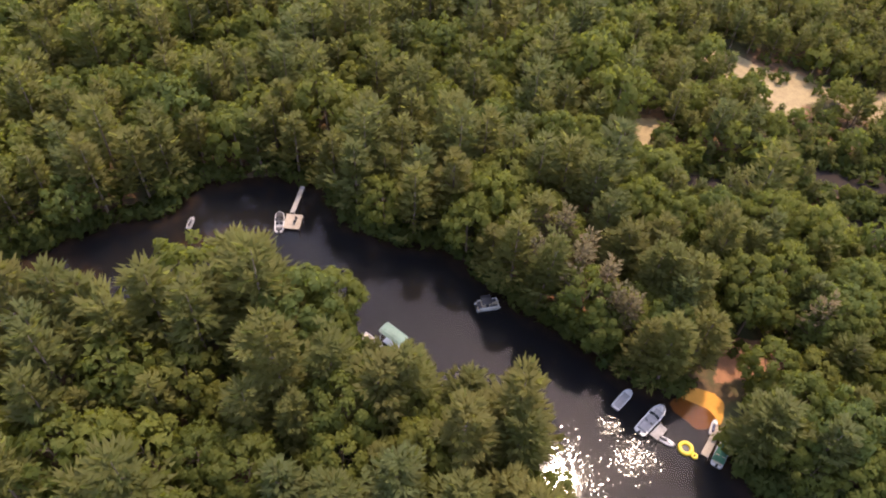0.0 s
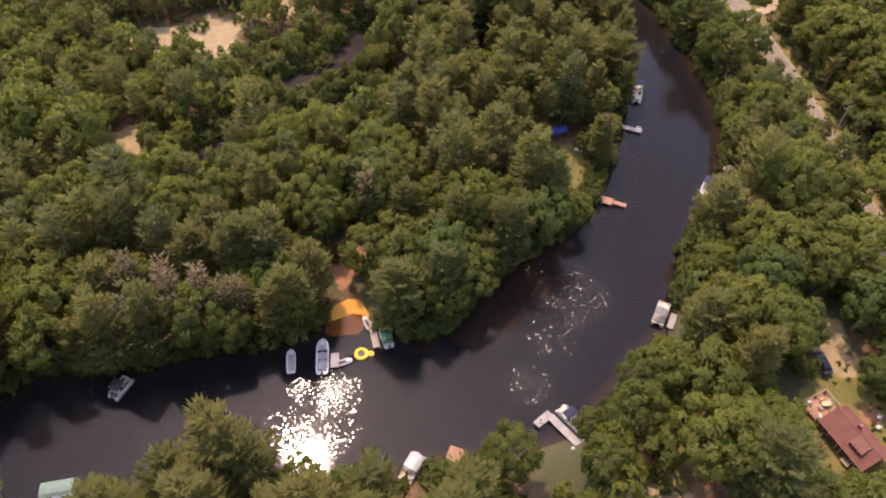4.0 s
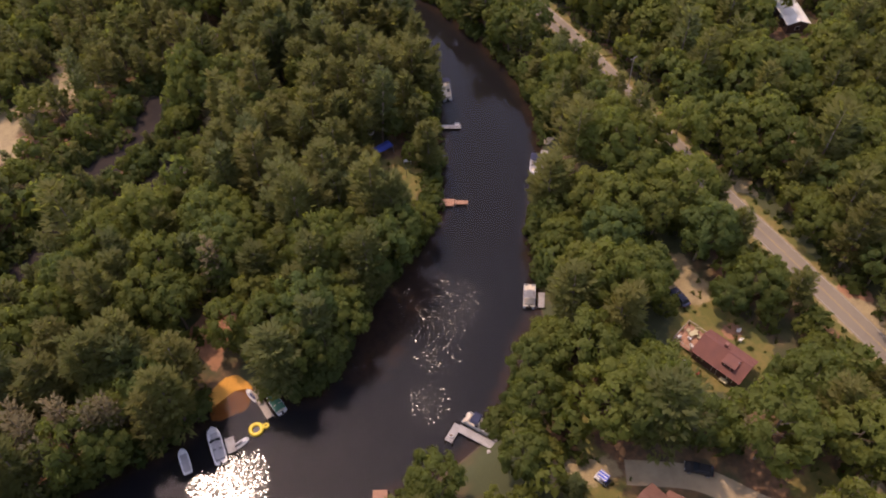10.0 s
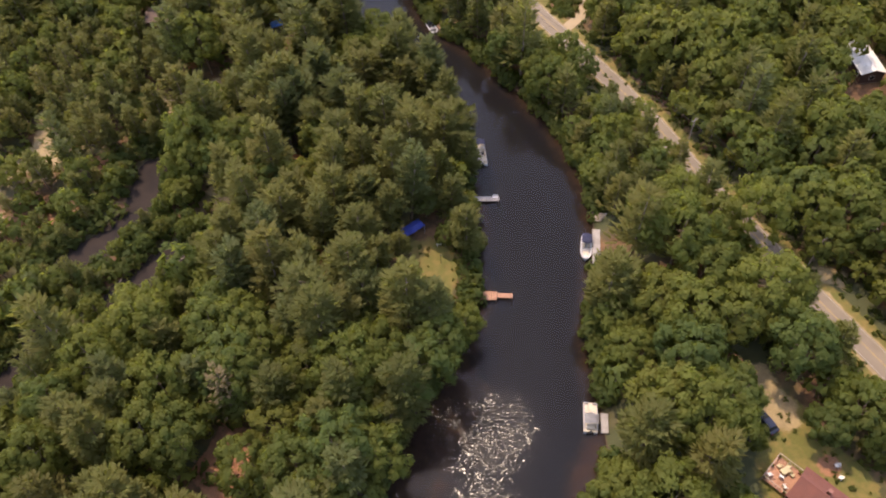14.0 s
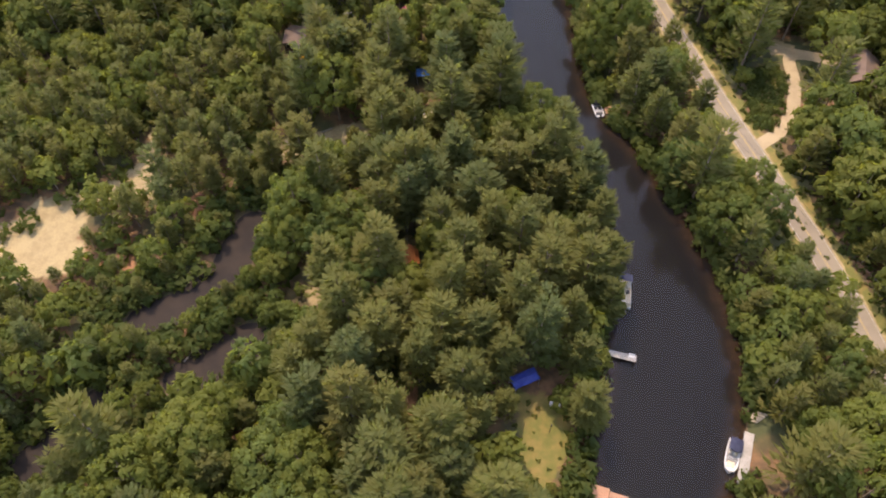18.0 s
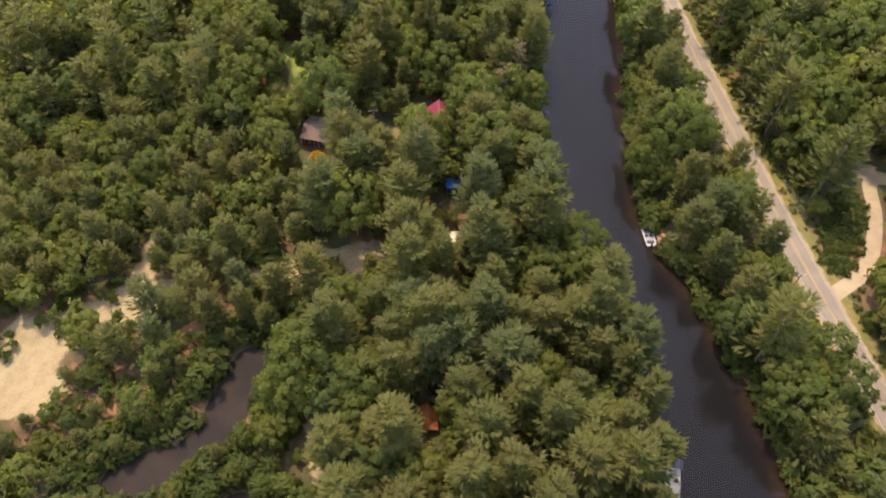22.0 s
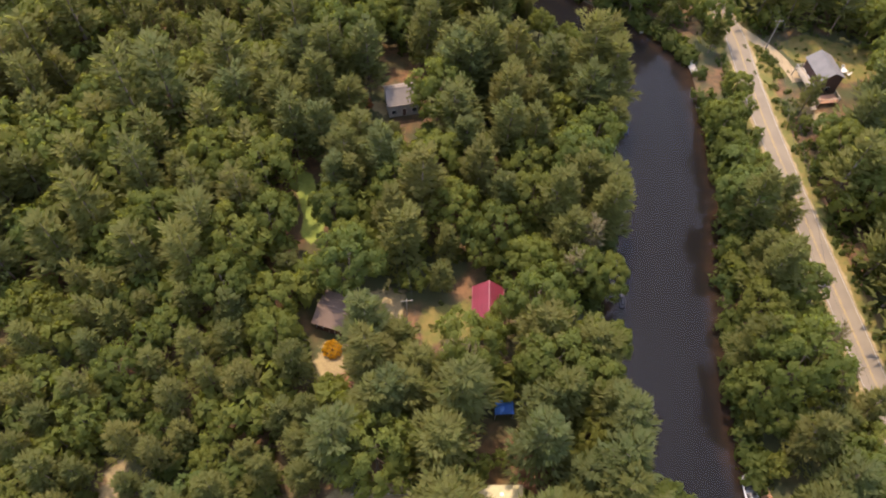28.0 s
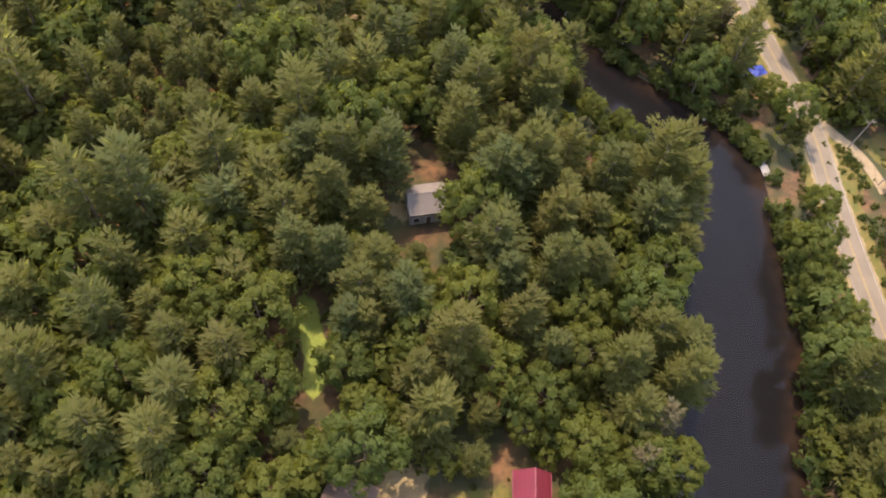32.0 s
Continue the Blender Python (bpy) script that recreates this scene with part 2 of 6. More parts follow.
YELLOW_LEAVES = foliage("yellow_flowers", (0.42, 0.24, 0.02), (0.62, 0.36, 0.04))
SHRUB = foliage("undergrowth", (0.05, 0.075, 0.018), (0.12, 0.14, 0.035), "attribute")
ASPHALT = surface("asphalt", (0.222, 0.176, 0.125), (0.178, 0.142, 0.103), 0.95, coarse=0.2, fine=6)
LINE_WHITE = surface("worn_white_line", (0.42, 0.37, 0.30), (0.27, 0.225, 0.17), 0.85, coarse=1.2)
LINE_YELLOW = surface("yellow_line", (0.38, 0.26, 0.09), (0.28, 0.20, 0.10), 0.8, coarse=1.5)
GRAVEL = surface("gravel", (0.36, 0.27, 0.16), (0.28, 0.205, 0.12), 0.98, coarse=0.35, fine=5, bump=0.5)
STONE = surface("stone", (0.48, 0.42, 0.36), (0.34, 0.28, 0.24), 0.9, random_tone=0.5)


# ---- mesh tools ----
def mesh_of(name, verts, faces, material, tone=None, normals=None):
    """A mesh from arrays: verts n x 3, faces n x 3 or n x 4."""
    me = bpy.data.meshes.new(name)
    verts, faces = np.asarray(verts, np.float32), np.asarray(faces, np.int32)
    n, k = faces.shape
    me.vertices.add(len(verts))
    me.vertices.foreach_set("co", verts.ravel())
    me.loops.add(n * k)
    me.loops.foreach_set("vertex_index", faces.ravel())
    me.polygons.add(n)
    me.polygons.foreach_set("loop_start", np.arange(0, n * k, k, dtype=np.int32))
    me.polygons.foreach_set("loop_total", np.full(n, k, np.int32))
    if tone is not None:
        me.attributes.new("tone", "FLOAT", "POINT").data.foreach_set("value", np.asarray(tone, np.float32))
    me.update(calc_edges=True)
    for m in material if isinstance(material, (list, tuple)) else [material]:
        me.materials.append(m)
    if normals is not None:
        me.polygons.foreach_set("use_smooth", np.ones(n, bool))
        me.normals_split_custom_set_from_vertices(np.asarray(normals, np.float32).tolist())
    return me


def thing(name, label, category, at=(0, 0, 0), turn=0.0, group="", kind=""):
    ob = new(name)
    ob.empty_display_size = 0.3
    ob.matrix_world = pose(*at, 0, 0, turn)
    return tagged(ob, label, category, group, kind)


def part(name, bm, material, parent, label=""):
    me = bpy.data.meshes.new(name)
    bm.normal_update()
    bm.to_mesh(me)
    bm.free()
    me.materials.append(material)
    ob = new(name, me)
    ob.parent = parent
    return tagged(ob, label) if label else ob


def box(size, at=(0, 0, 0), turn=0.0, bevel=0.02, bm=None, tilt=(0, 0)):
    bm = bm or bmesh.new()
    made = bmesh.ops.create_cube(bm, size=1.0, matrix=pose(*at, tilt[0], tilt[1], turn) @ Matrix.Diagonal((*size, 1)))
    if bevel:
        edges = list({e for v in made["verts"] for e in v.link_edges})
        bmesh.ops.bevel(bm, geom=edges, offset=min(bevel, 0.3 * min(size)), segments=1, affect="EDGES")
    return bm


def rod(a, b, r0, r1=None, sides=8, bm=None):
    bm = bm or bmesh.new()
    a, b = Vector(a), Vector(b)
    m = Matrix.Translation((a + b) / 2) @ (b - a).to_track_quat("Z", "Y").to_matrix().to_4x4()
    bmesh.ops.create_cone(bm, cap_ends=True, segments=sides, radius1=r0, radius2=r0 if r1 is None else r1, depth=(b - a).length, matrix=m)
    return bm


def prism(outline, z0, z1, bm=None):
    """An upright solid over an outline of (x, y)."""
    bm = bm or bmesh.new()
    low = [bm.verts.new((x, y, z0)) for x, y in outline]
    top = [bm.verts.new((x, y, z1)) for x, y in outline]
    bm.faces.new(top)
    bm.faces.new(low[::-1])
    for i in range(len(low)):
        j = (i + 1) % len(low)
        bm.faces.new((low[i], low[j], top[j], top[i]))
    bmesh.ops.recalc_face_normals(bm, faces=bm.faces)
    return bm


def torus(r, tube, at, bm=None, sides=28, ring=10):
    bm = bm or bmesh.new()
    rows = [[bm.verts.new((at[0] + (r + tube * math.cos(v)) * math.cos(u), at[1] + (r + tube * math.cos(v)) * math.sin(u), at[2] + tube * math.sin(v)))
             for v in (2 * math.pi * j / ring for j in range(ring))] for u in (2 * math.pi * i / sides for i in range(sides))]
    for i in range(sides):
        for j in range(ring):
            bm.faces.new((rows[i][j], rows[(i + 1) % sides][j], rows[(i + 1) % sides][(j + 1) % ring], rows[i][(j + 1) % ring]))
    return bm


def smooth(ob):
    for p in ob.data.polygons:
        p.use_smooth = True
    return ob


# ---- plan ----
RIGHT_BANK = [(-24, 334), (-3, 316), (6, 304.5), (14, 300), (23, 295), (30, 289.5), (34.5, 284), (36.5, 270), (38.3, 258), (38.8, 248), (37, 235), (37.2, 222), (37, 210),
              (37.4, 200), (40.3, 191.6), (44.8, 184.5), (48.3, 175), (52.2, 164), (55.2, 153), (56.3, 143), (55.8, 131), (52.6, 120.5), (48.5, 110), (44, 100.5), (41.8, 92),
              (39.8, 84), (38.2, 77), (34.8, 72.6), (27.5, 66.8), (22.5, 60.6), (15.5, 57), (5, 54.5), (-4, 50.5), (-16, 49), (-26, 48.5), (-37, 46), (-46, 41), (-57, 37),
              (-65, 35), (-72.5, 27), (-79.5, 16), (-80.5, 3), (-86, -7), (-96, -28), (-104, -60)]
LEFT_BANK = [(-36, 322), (-13, 303), (-3, 297), (3, 291), (11.5, 284), (16.5, 273), (16.8, 258), (14.5, 249.5), (17.5, 240), (16, 230), (15, 213), (17, 203),
             (20.5, 195), (26, 187.5), (29, 181), (30.5, 173.5), (32.5, 165.5), (33.6, 155), (33.4, 146), (32.3, 136), (29, 124.5), (26.8, 113), (21.5, 104), (13, 97),
             (5.5, 88), (0.5, 81), (-3.5, 76.5), (-10, 77.5), (-13.5, 79.6), (-15.5, 80.5), (-17.5, 80.5), (-20, 79), (-22.5, 77.5), (-30, 72.5), (-41, 70.5), (-48, 67.2), (-58, 65), (-69, 62.5),
             (-76, 54.5), (-84, 49.5), (-95.6, 50.5), (-103, 43), (-109, 28), (-103.5, 20), (-106.5, 10), (-107, 2), (-107, -6), (-116, -28), (-126, -60)]
RIVER = RIGHT_BANK + LEFT_BANK[::-1]
SLOUGHS = [[(-30, 163), (-31.8, 158), (-33.2, 151.5), (-39, 145.5), (-45.5, 142)], [(-27, 138.5), (-31, 135.5), (-36.5, 131.5)], [(-49, 126.5), (-54, 120), (-57, 116)]]
ROAD = [(112, -60), (104, 10), (97.5, 45), (93.5, 61.5), (90.3, 74), (87.5, 88), (84.8, 100), (81.6, 115), (78.4, 129), (76.6, 145), (73.4, 160.5), (69.2, 175), (66, 187), (63, 200.5),
        (59, 217), (55.2, 235), (51.2, 256), (48, 271), (45.8, 283), (44.6, 294), (40.3, 308), (35, 324), (28, 350), (22, 400)]
SAND = [[(-92, 150), (-86, 160), (-75, 163), (-72, 168.5), (-65, 170.5), (-58.6, 173.5), (-53.5, 178.5), (-51.6, 178), (-45, 177), (-44.5, 173), (-50.6, 168.5), (-60, 168.5), (-62, 160), (-58.6, 155.8), (-59.8, 152), (-72, 149)],
        [(-55, 178), (-54.2, 187.5), (-52, 186), (-51, 178)], [(-79, 121), (-75.4, 126), (-71.5, 119.5), (-70, 112.5), (-74, 114)], [(-19.6, 154), (-16.8, 152.6), (-14.6, 147), (-13.4, 140.5), (-16.6, 143)],
        [(-34, 178), (-23, 179), (-22, 182), (-12, 182), (-6, 187), (-8, 190.8), (-24, 186), (-34, 181)], [(-24, 219), (-16.5, 221), (-17, 214), (-13.5, 209), (-12, 206), (-15, 206), (-19, 213), (-23.5, 211)],
        [(-28, 210), (-23.5, 210), (-24, 206), (-26, 203), (-29, 204)], [(8.5, 218), (12, 218.5), (12.5, 215), (10, 210), (8.5, 212)],
        [(23, 315), (26, 321), (34, 323), (34.5, 317), (28, 313.5)], [(47, 321), (53, 326), (54, 322), (49, 320)], [(-54, 304), (-38, 310.5), (-34, 306), (-51, 300)],
        [(62, 85), (66, 88.5), (70, 87), (69.5, 82.5), (65, 81.5)], [(30, 53.5), (35.1, 53.5), (41, 52.5), (43, 49.5), (34.2, 49), (30, 49.8)], [(28, 64), (31.5, 64.5), (32.5, 61.5), (29, 61.5)],
        [(83.5, 102), (92, 97.5), (94, 101), (86, 105)], [(92, 71), (99, 67.5), (97, 61), (93.5, 62)], [(104, 108), (108, 116), (109, 110)], [(57, 272.5), (61.5, 274), (61, 268), (58, 267.5)],
        [(-29.6, 262), (-26.4, 262.5), (-26, 259), (-29.2, 259)], [(78, 211), (80, 216), (85, 215), (84, 211)], [(63.8, 76), (63.6, 82), (65.2, 89), (69, 86.5), (70.6, 80), (69.8, 75.5)]]
LAWN = [[(-39.5, 138.6), (-35, 139.2), (-31.5, 137.6), (-34, 136.2), (-38, 136.6)], [(17.8, 130), (26, 127), (26.3, 122), (23, 115.5), (20, 113), (17.4, 116), (17.4, 123)], [(58.5, 68), (62, 76), (65, 82), (70, 83.5), (72.5, 74), (76.5, 65), (73, 59.5), (65, 57.6), (59, 61)],
        [(37.5, 63.5), (41.8, 60.5), (39, 56), (40.5, 52), (35, 52.5), (37, 57)], [(35, 49), (42, 48.5), (40, 44.5), (35.5, 40), (34.5, 45)], [(16, 49.5), (24.5, 46), (31, 44), (30, 40), (16, 43)], [(64, 41), (72, 44), (76, 38), (68, 33)],
        [(46, 291.5), (50.5, 290), (54.5, 283), (50, 279.5), (47.5, 284)], [(52.5, 293), (60, 297), (74, 294), (75, 287), (66, 282.5), (58, 286)], [(-14, 217.5), (-5.5, 220.5), (-4.5, 214.5), (-12.5, 210.5)],
        [(70.5, 187), (74, 190), (78.5, 197), (80.5, 205), (78, 210), (73, 205), (70, 196)], [(120, 141), (127, 142), (124, 134), (118, 134)], [(69, 176), (74, 168), (79, 152), (82, 138), (80.5, 134), (75.5, 152), (70.5, 170)]]
ALGAE = [[(-40.5, 244), (-37.5, 243), (-35, 237), (-32.5, 234), (-33, 231), (-34, 227), (-36.5, 229), (-37.2, 234), (-39.5, 238)]]
BEACH = [[(-21.8, 80.5), (-21.4, 75.6), (-15.3, 76.8), (-14.2, 80.6), (-16.5, 83), (-18.5, 83.2)]]
SHALLOWS = [[(3, 78), (8, 87), (13.5, 95.5), (20, 102), (23, 97), (15, 86), (9, 78)], [(-106, -10), (-106, -3), (-101, 3), (-93, 5), (-92, -4), (-95, -13)], [(-97, 20), (-96, 29), (-90, 36.5), (-86, 32), (-89, 24)],
            [(33, 79), (39, 82), (36, 72), (29, 68)]]
BARE = [[(-62, 67), (-54, 78), (-44, 80), (-34, 77), (-31, 74), (-41, 71.5), (-48, 68.2), (-58, 66)], [(-26, 93), (-19, 102), (-15, 97), (-20, 84)], [(-8, 132), (1, 133), (2, 124), (-7, 122)], [(17, 122), (27, 125), (27, 120), (20, 112)], [(-22, 193), (-17, 194), (-18, 186), (-21, 187)],
        [(12, 139), (19, 140), (19, 134), (13, 134)], [(-4, 159), (2, 159), (2, 151), (-4, 151)]]

# small openings with bare rust-coloured earth: x, y, radius
RUSTY = [(-40.9, 167.3, 2.6), (-39.8, 164.4, 2.0), (-56.8, 222.2, 1.8), (16.4, 149, 2.2), (26.4, 150.2, 2.4), (-20.6, 195.6, 2.0), (-22.0, 199.6, 1.9), (-24.0, 203.2, 1.8), (-26.0, 207, 1.8), (-9.9, 198, 1.6), (-4.5, 197.5, 1.6), (5.5, 190.9, 1.6), (10.2, 215.6, 2.8), (9.8, 202.1, 2.4), (64.2, 88.3, 2.4), (106.8, 113.9, 2.8), (-0.4, 128.6, 2.2),
         (-5.5, 124.5, 2.4), (-8, 197, 1.8), (97, 101.5, 2.2), (-51.5, 153.5, 1.8), (95.5, 70, 3.4), (70.5, 69, 1.8), (57.5, 51.5, 1.8), (-34, 83, 2.4), (-38, 79, 2.2)]


def seg_dist(x, y, line, closed=False):
    d = np.full(x.shape, 1e9)
    pts = line + line[:1] if closed else line
    for (ax, ay), (bx, by) in zip(pts[:-1], pts[1:]):
        ux, uy = bx - ax, by - ay
        s = np.clip(((x - ax) * ux + (y - ay) * uy) / (ux * ux + uy * uy), 0, 1)
        d = np.minimum(d, (x - ax - s * ux) ** 2 + (y - ay - s * uy) ** 2)
    return np.sqrt(d)


def inside(x, y, poly):
    hit = np.zeros(x.shape, bool)
    for (ax, ay), (bx, by) in zip(poly, poly[1:] + poly[:1]):
        if ay != by:
            hit ^= ((ay > y) != (by > y)) & (x < (bx - ax) * (y - ay) / (by - ay) + ax)
    return hit


def signed(x, y, poly):
    """Distance to an outline: negative within it."""
    return np.where(inside(x, y, poly), -1, 1) * seg_dist(x, y, poly, True)


def nearest(x, y, polys):
    return np.min([signed(x, y, p) for p in polys], axis=0)


def wet_distance(x, y):
    d = signed(x, y, RIVER)
    for s in SLOUGHS:
        d = np.minimum(d, seg_dist(x, y, s) - 3.5)
    return d


def height(x, y, d=None):
    d = wet_distance(x, y) if d is None else d
    bank = np.clip(d / 3.5, 0, 1)
    land = bank * bank * (3 - 2 * bank) * (0.95 + 0.22 * np.sin(x * 0.11 + 1.3 * np.sin(y * 0.07)) + 0.18 * np.sin(y * 0.13 + x * 0.05)) + 0.06
    depth = -2.2 * np.clip(-d / 6.5, 0, 1) ** 1.3
    return np.where(d > 0, land, depth)


def level(x, y):
    return float(height(np.array([float(x)]), np.array([float(y)]))[0])


# ---- ground: one sheet, fine where the flight passes ----
def spread(lo, hi, step, far):
    fine = np.arange(lo, hi + step, step)
    out = np.cumsum(np.geomspace(step * 2, (far - hi) / 3, 22))
    return np.concatenate([lo - out[::-1], fine, fine[-1] + out])


gx, gy = spread(-215, 175, 1.3, 2600), spread(-50, 375, 1.3, 2600)
GX, GY = (a.ravel() for a in np.meshgrid(gx, gy))
wet = wet_distance(GX, GY)
gz = height(GX, GY, wet)
cols, rows = len(gx), len(gy)
index = np.arange(cols * rows).reshape(rows, cols)
quads = np.stack([index[:-1, :-1], index[:-1, 1:], index[1:, 1:], index[1:, :-1]], -1).reshape(-1, 4)
ground_mesh = mesh_of("ground", np.stack([GX, GY, gz], 1), quads, GROUND)
soft_edge = lambda d, w: np.clip(0.5 - d / w, 0, 1)
MASKS = {"sand": np.maximum(soft_edge(nearest(GX, GY, SAND), 5), soft_edge(seg_dist(GX, GY, ROAD) - 2.7, 2.0)), "lawn": np.maximum(soft_edge(nearest(GX, GY, LAWN), 5), soft_edge(seg_dist(GX, GY, ROAD) - 4.6, 3)),
         "algae": soft_edge(nearest(GX, GY, ALGAE), 3), "bare": soft_edge(np.minimum(nearest(GX, GY, BARE[:3]), np.min([np.hypot(GX - x, GY - y) - r for x, y, r in RUSTY], axis=0)), 2.5), "beach": soft_edge(nearest(GX, GY, BEACH), 1.2), "wet": soft_edge(wet - 0.1, 1.6), "deep": soft_edge(wet + 2.2, 6) * np.clip(1 - 1.3 * soft_edge(nearest(GX, GY, SHALLOWS), 7), 0, 1)}
for key, values in MASKS.items():
    ground_mesh.attributes.new(key, "FLOAT", "POINT").data.foreach_set("value", values.astype(np.float32))
for p in ground_mesh.polygons:
    p.use_smooth = True
tagged(new("ground", ground_mesh), "forest floor of pine litter, sand and grass", "ground", kind="structure")
wx, wy = np.meshgrid(np.linspace(-210, 170, 20), np.linspace(-58, 372, 20))
wi = np.arange(400).reshape(20, 20)
water = new("water", mesh_of("water", np.stack([wx.ravel(), wy.ravel(), np.zeros(400)], 1), np.stack([wi[:-1, :-1], wi[:-1, 1:], wi[1:, 1:], wi[1:, :-1]], -1).reshape(-1, 4), WATER))
tagged(water, "dark calm river water with sun glitter", "river", kind="structure")


def ribbon(line, offset, width, lift, step=2.0):
    """A strip along a line, draped on the ground."""
    pts = np.array(line, float)
    run = np.concatenate([[0], np.cumsum(np.hypot(*np.diff(pts, axis=0).T))])
    s = np.arange(0, run[-1], step)
    x, y = np.interp(s, run, pts[:, 0]), np.interp(s, run, pts[:, 1])
    for _ in range(6):
        x[1:-1], y[1:-1] = (x[:-2] + 2 * x[1:-1] + x[2:]) / 4, (y[:-2] + 2 * y[1:-1] + y[2:]) / 4
    tx, ty = np.gradient(x), np.gradient(y)
    n = np.hypot(tx, ty)
    nx, ny = ty / n, -tx / n
    across = np.linspace(offset - width / 2, offset + width / 2, 5)
    px, py = (x[:, None] + nx[:, None] * across).ravel(), (y[:, None] + ny[:, None] * across).ravel()
    z = height(px, py) + lift
    k = np.arange(len(s) * 5).reshape(-1, 5)
    f = np.stack([k[:-1, :-1], k[:-1, 1:], k[1:, 1:], k[1:, :-1]], -1).reshape(-1, 4)
    return np.stack([px, py, z], 1), f


for line in SLOUGHS:
    (ax, ay), (bx, by), (cx, cy), (dx, dy) = line[0], line[1], line[-2], line[-1]
    p, q = math.hypot(ax - bx, ay - by) / 4.5, math.hypot(dx - cx, dy - cy) / 4.5
    v, f = ribbon([(ax + (ax - bx) / p, ay + (ay - by) / p)] + line + [(dx + (dx - cx) / q, dy + (dy - cy) / q)], 0, 9, 0)
    v[:, 2] = 0.02
    tagged(new("pool_water", mesh_of("pool_water", v, f, POOL)), "still brown water of a silted side channel", "pond", kind="structure")
road = tagged(new("road", mesh_of("road", *ribbon(ROAD, 0, 4.6, 0.10), ASPHALT)), "sun-bleached two-lane asphalt road through the woods", "road", kind="structure")
for name, off in (("centre_line", -0.11), ("centre_line", 0.11)):
    ob = new(name, mesh_of(name, *ribbon(ROAD, off, 0.10, 0.112), LINE_YELLOW))
    ob.parent = road
for off in (-2.05, 2.05):
    ob = new("edge_line", mesh_of("edge_line", *ribbon(ROAD, off, 0.10, 0.112), LINE_WHITE))
    ob.parent = road
DRIVES = [([(67, 181), (70, 183.5), (75.2, 187.1), (79.6, 194), (82.3, 203), (82.5, 211.5), (88, 211), (96, 207)], 2.8), ([(79.5, 214), (82, 212.4), (86, 211.6), (93, 209.5)], 3.0),
          ([(44.5, 297.5), (48.5, 293.5), (52.5, 289.7), (55.3, 284.5), (56.3, 281)], 2.4), ([(42, 49.5), (46, 48.3), (52.6, 46), (56, 42.8), (60.3, 38), (66, 36), (80, 38)], 4.2)]
for line, width in DRIVES:
    tagged(new("driveway", mesh_of("driveway", *ribbon(line, 0, width, 0.05, 1.2), GRAVEL)), "pale sandy gravel driveway", "driveway", kind="structure")


# ---- docks, boats and things on the water ----
PLANK = surface("dock_boards", (0.40, 0.33, 0.25), (0.30, 0.24, 0.18), 0.9, coarse=0.8, fine=12)
PLANK_GREY = surface("grey_dock_boards", (0.38, 0.34, 0.30), (0.28, 0.25, 0.22), 0.9, coarse=0.8, fine=12)
PLANK_RED = surface("red_brown_boards", (0.42, 0.21, 0.12), (0.33, 0.17, 0.10), 0.85, coarse=0.8, fine=12)
WHITE_HULL = surface("white_gelcoat", (0.60, 0.57, 0.54), (0.48, 0.45, 0.42), 0.35, coarse=0.25, bump=0.05, dirt=0.1)
GREY_VINYL = surface("grey_vinyl", (0.34, 0.32, 0.31), (0.25, 0.24, 0.23), 0.6, coarse=1.5)
TAN_VINYL = surface("tan_vinyl", (0.60, 0.50, 0.36), (0.48, 0.39, 0.28), 0.6, coarse=1.5)
DARK_VINYL = surface("dark_vinyl", (0.05, 0.045, 0.05), (0.08, 0.07, 0.07), 0.6, coarse=1.5)
NAVY = surface("navy_canvas", (0.045, 0.05, 0.10), (0.07, 0.075, 0.13), 0.8, coarse=1.2)
BLUE_TARP = surface("blue_tarp", (0.05, 0.09, 0.42), (0.08, 0.13, 0.50), 0.45, coarse=0.5, dirt=0.15)
SKY_BLUE = surface("bright_blue_canvas", (0.05, 0.25, 0.75), (0.09, 0.33, 0.80), 0.5, coarse=0.5, dirt=0.15)
GREEN_CANVAS = surface("green_canvas", (0.06, 0.22, 0.12), (0.09, 0.28, 0.17), 0.75, coarse=1.2)
PALE_GREEN = surface("pale_green_canvas", (0.28, 0.42, 0.33), (0.36, 0.48, 0.40), 0.7, coarse=1.0)
CREAM = surface("cream_metal", (0.50, 0.42, 0.23), (0.41, 0.34, 0.19), 0.6, coarse=0.6)
YELLOW = surface("yellow_vinyl", (0.80, 0.56, 0.05), (0.72, 0.48, 0.04), 0.4, coarse=2)
BLACK = surface("black_rubber", (0.02, 0.02, 0.02), (0.04, 0.04, 0.04), 0.7)
STEEL = surface("galvanised_steel", (0.55, 0.55, 0.55), (0.42, 0.42, 0.42), 0.4, 0.8)
GLASS_DARK = surface("tinted_glass", (0.03, 0.035, 0.04), (0.02, 0.025, 0.03), 0.08, coarse=0.3, bump=0.0)


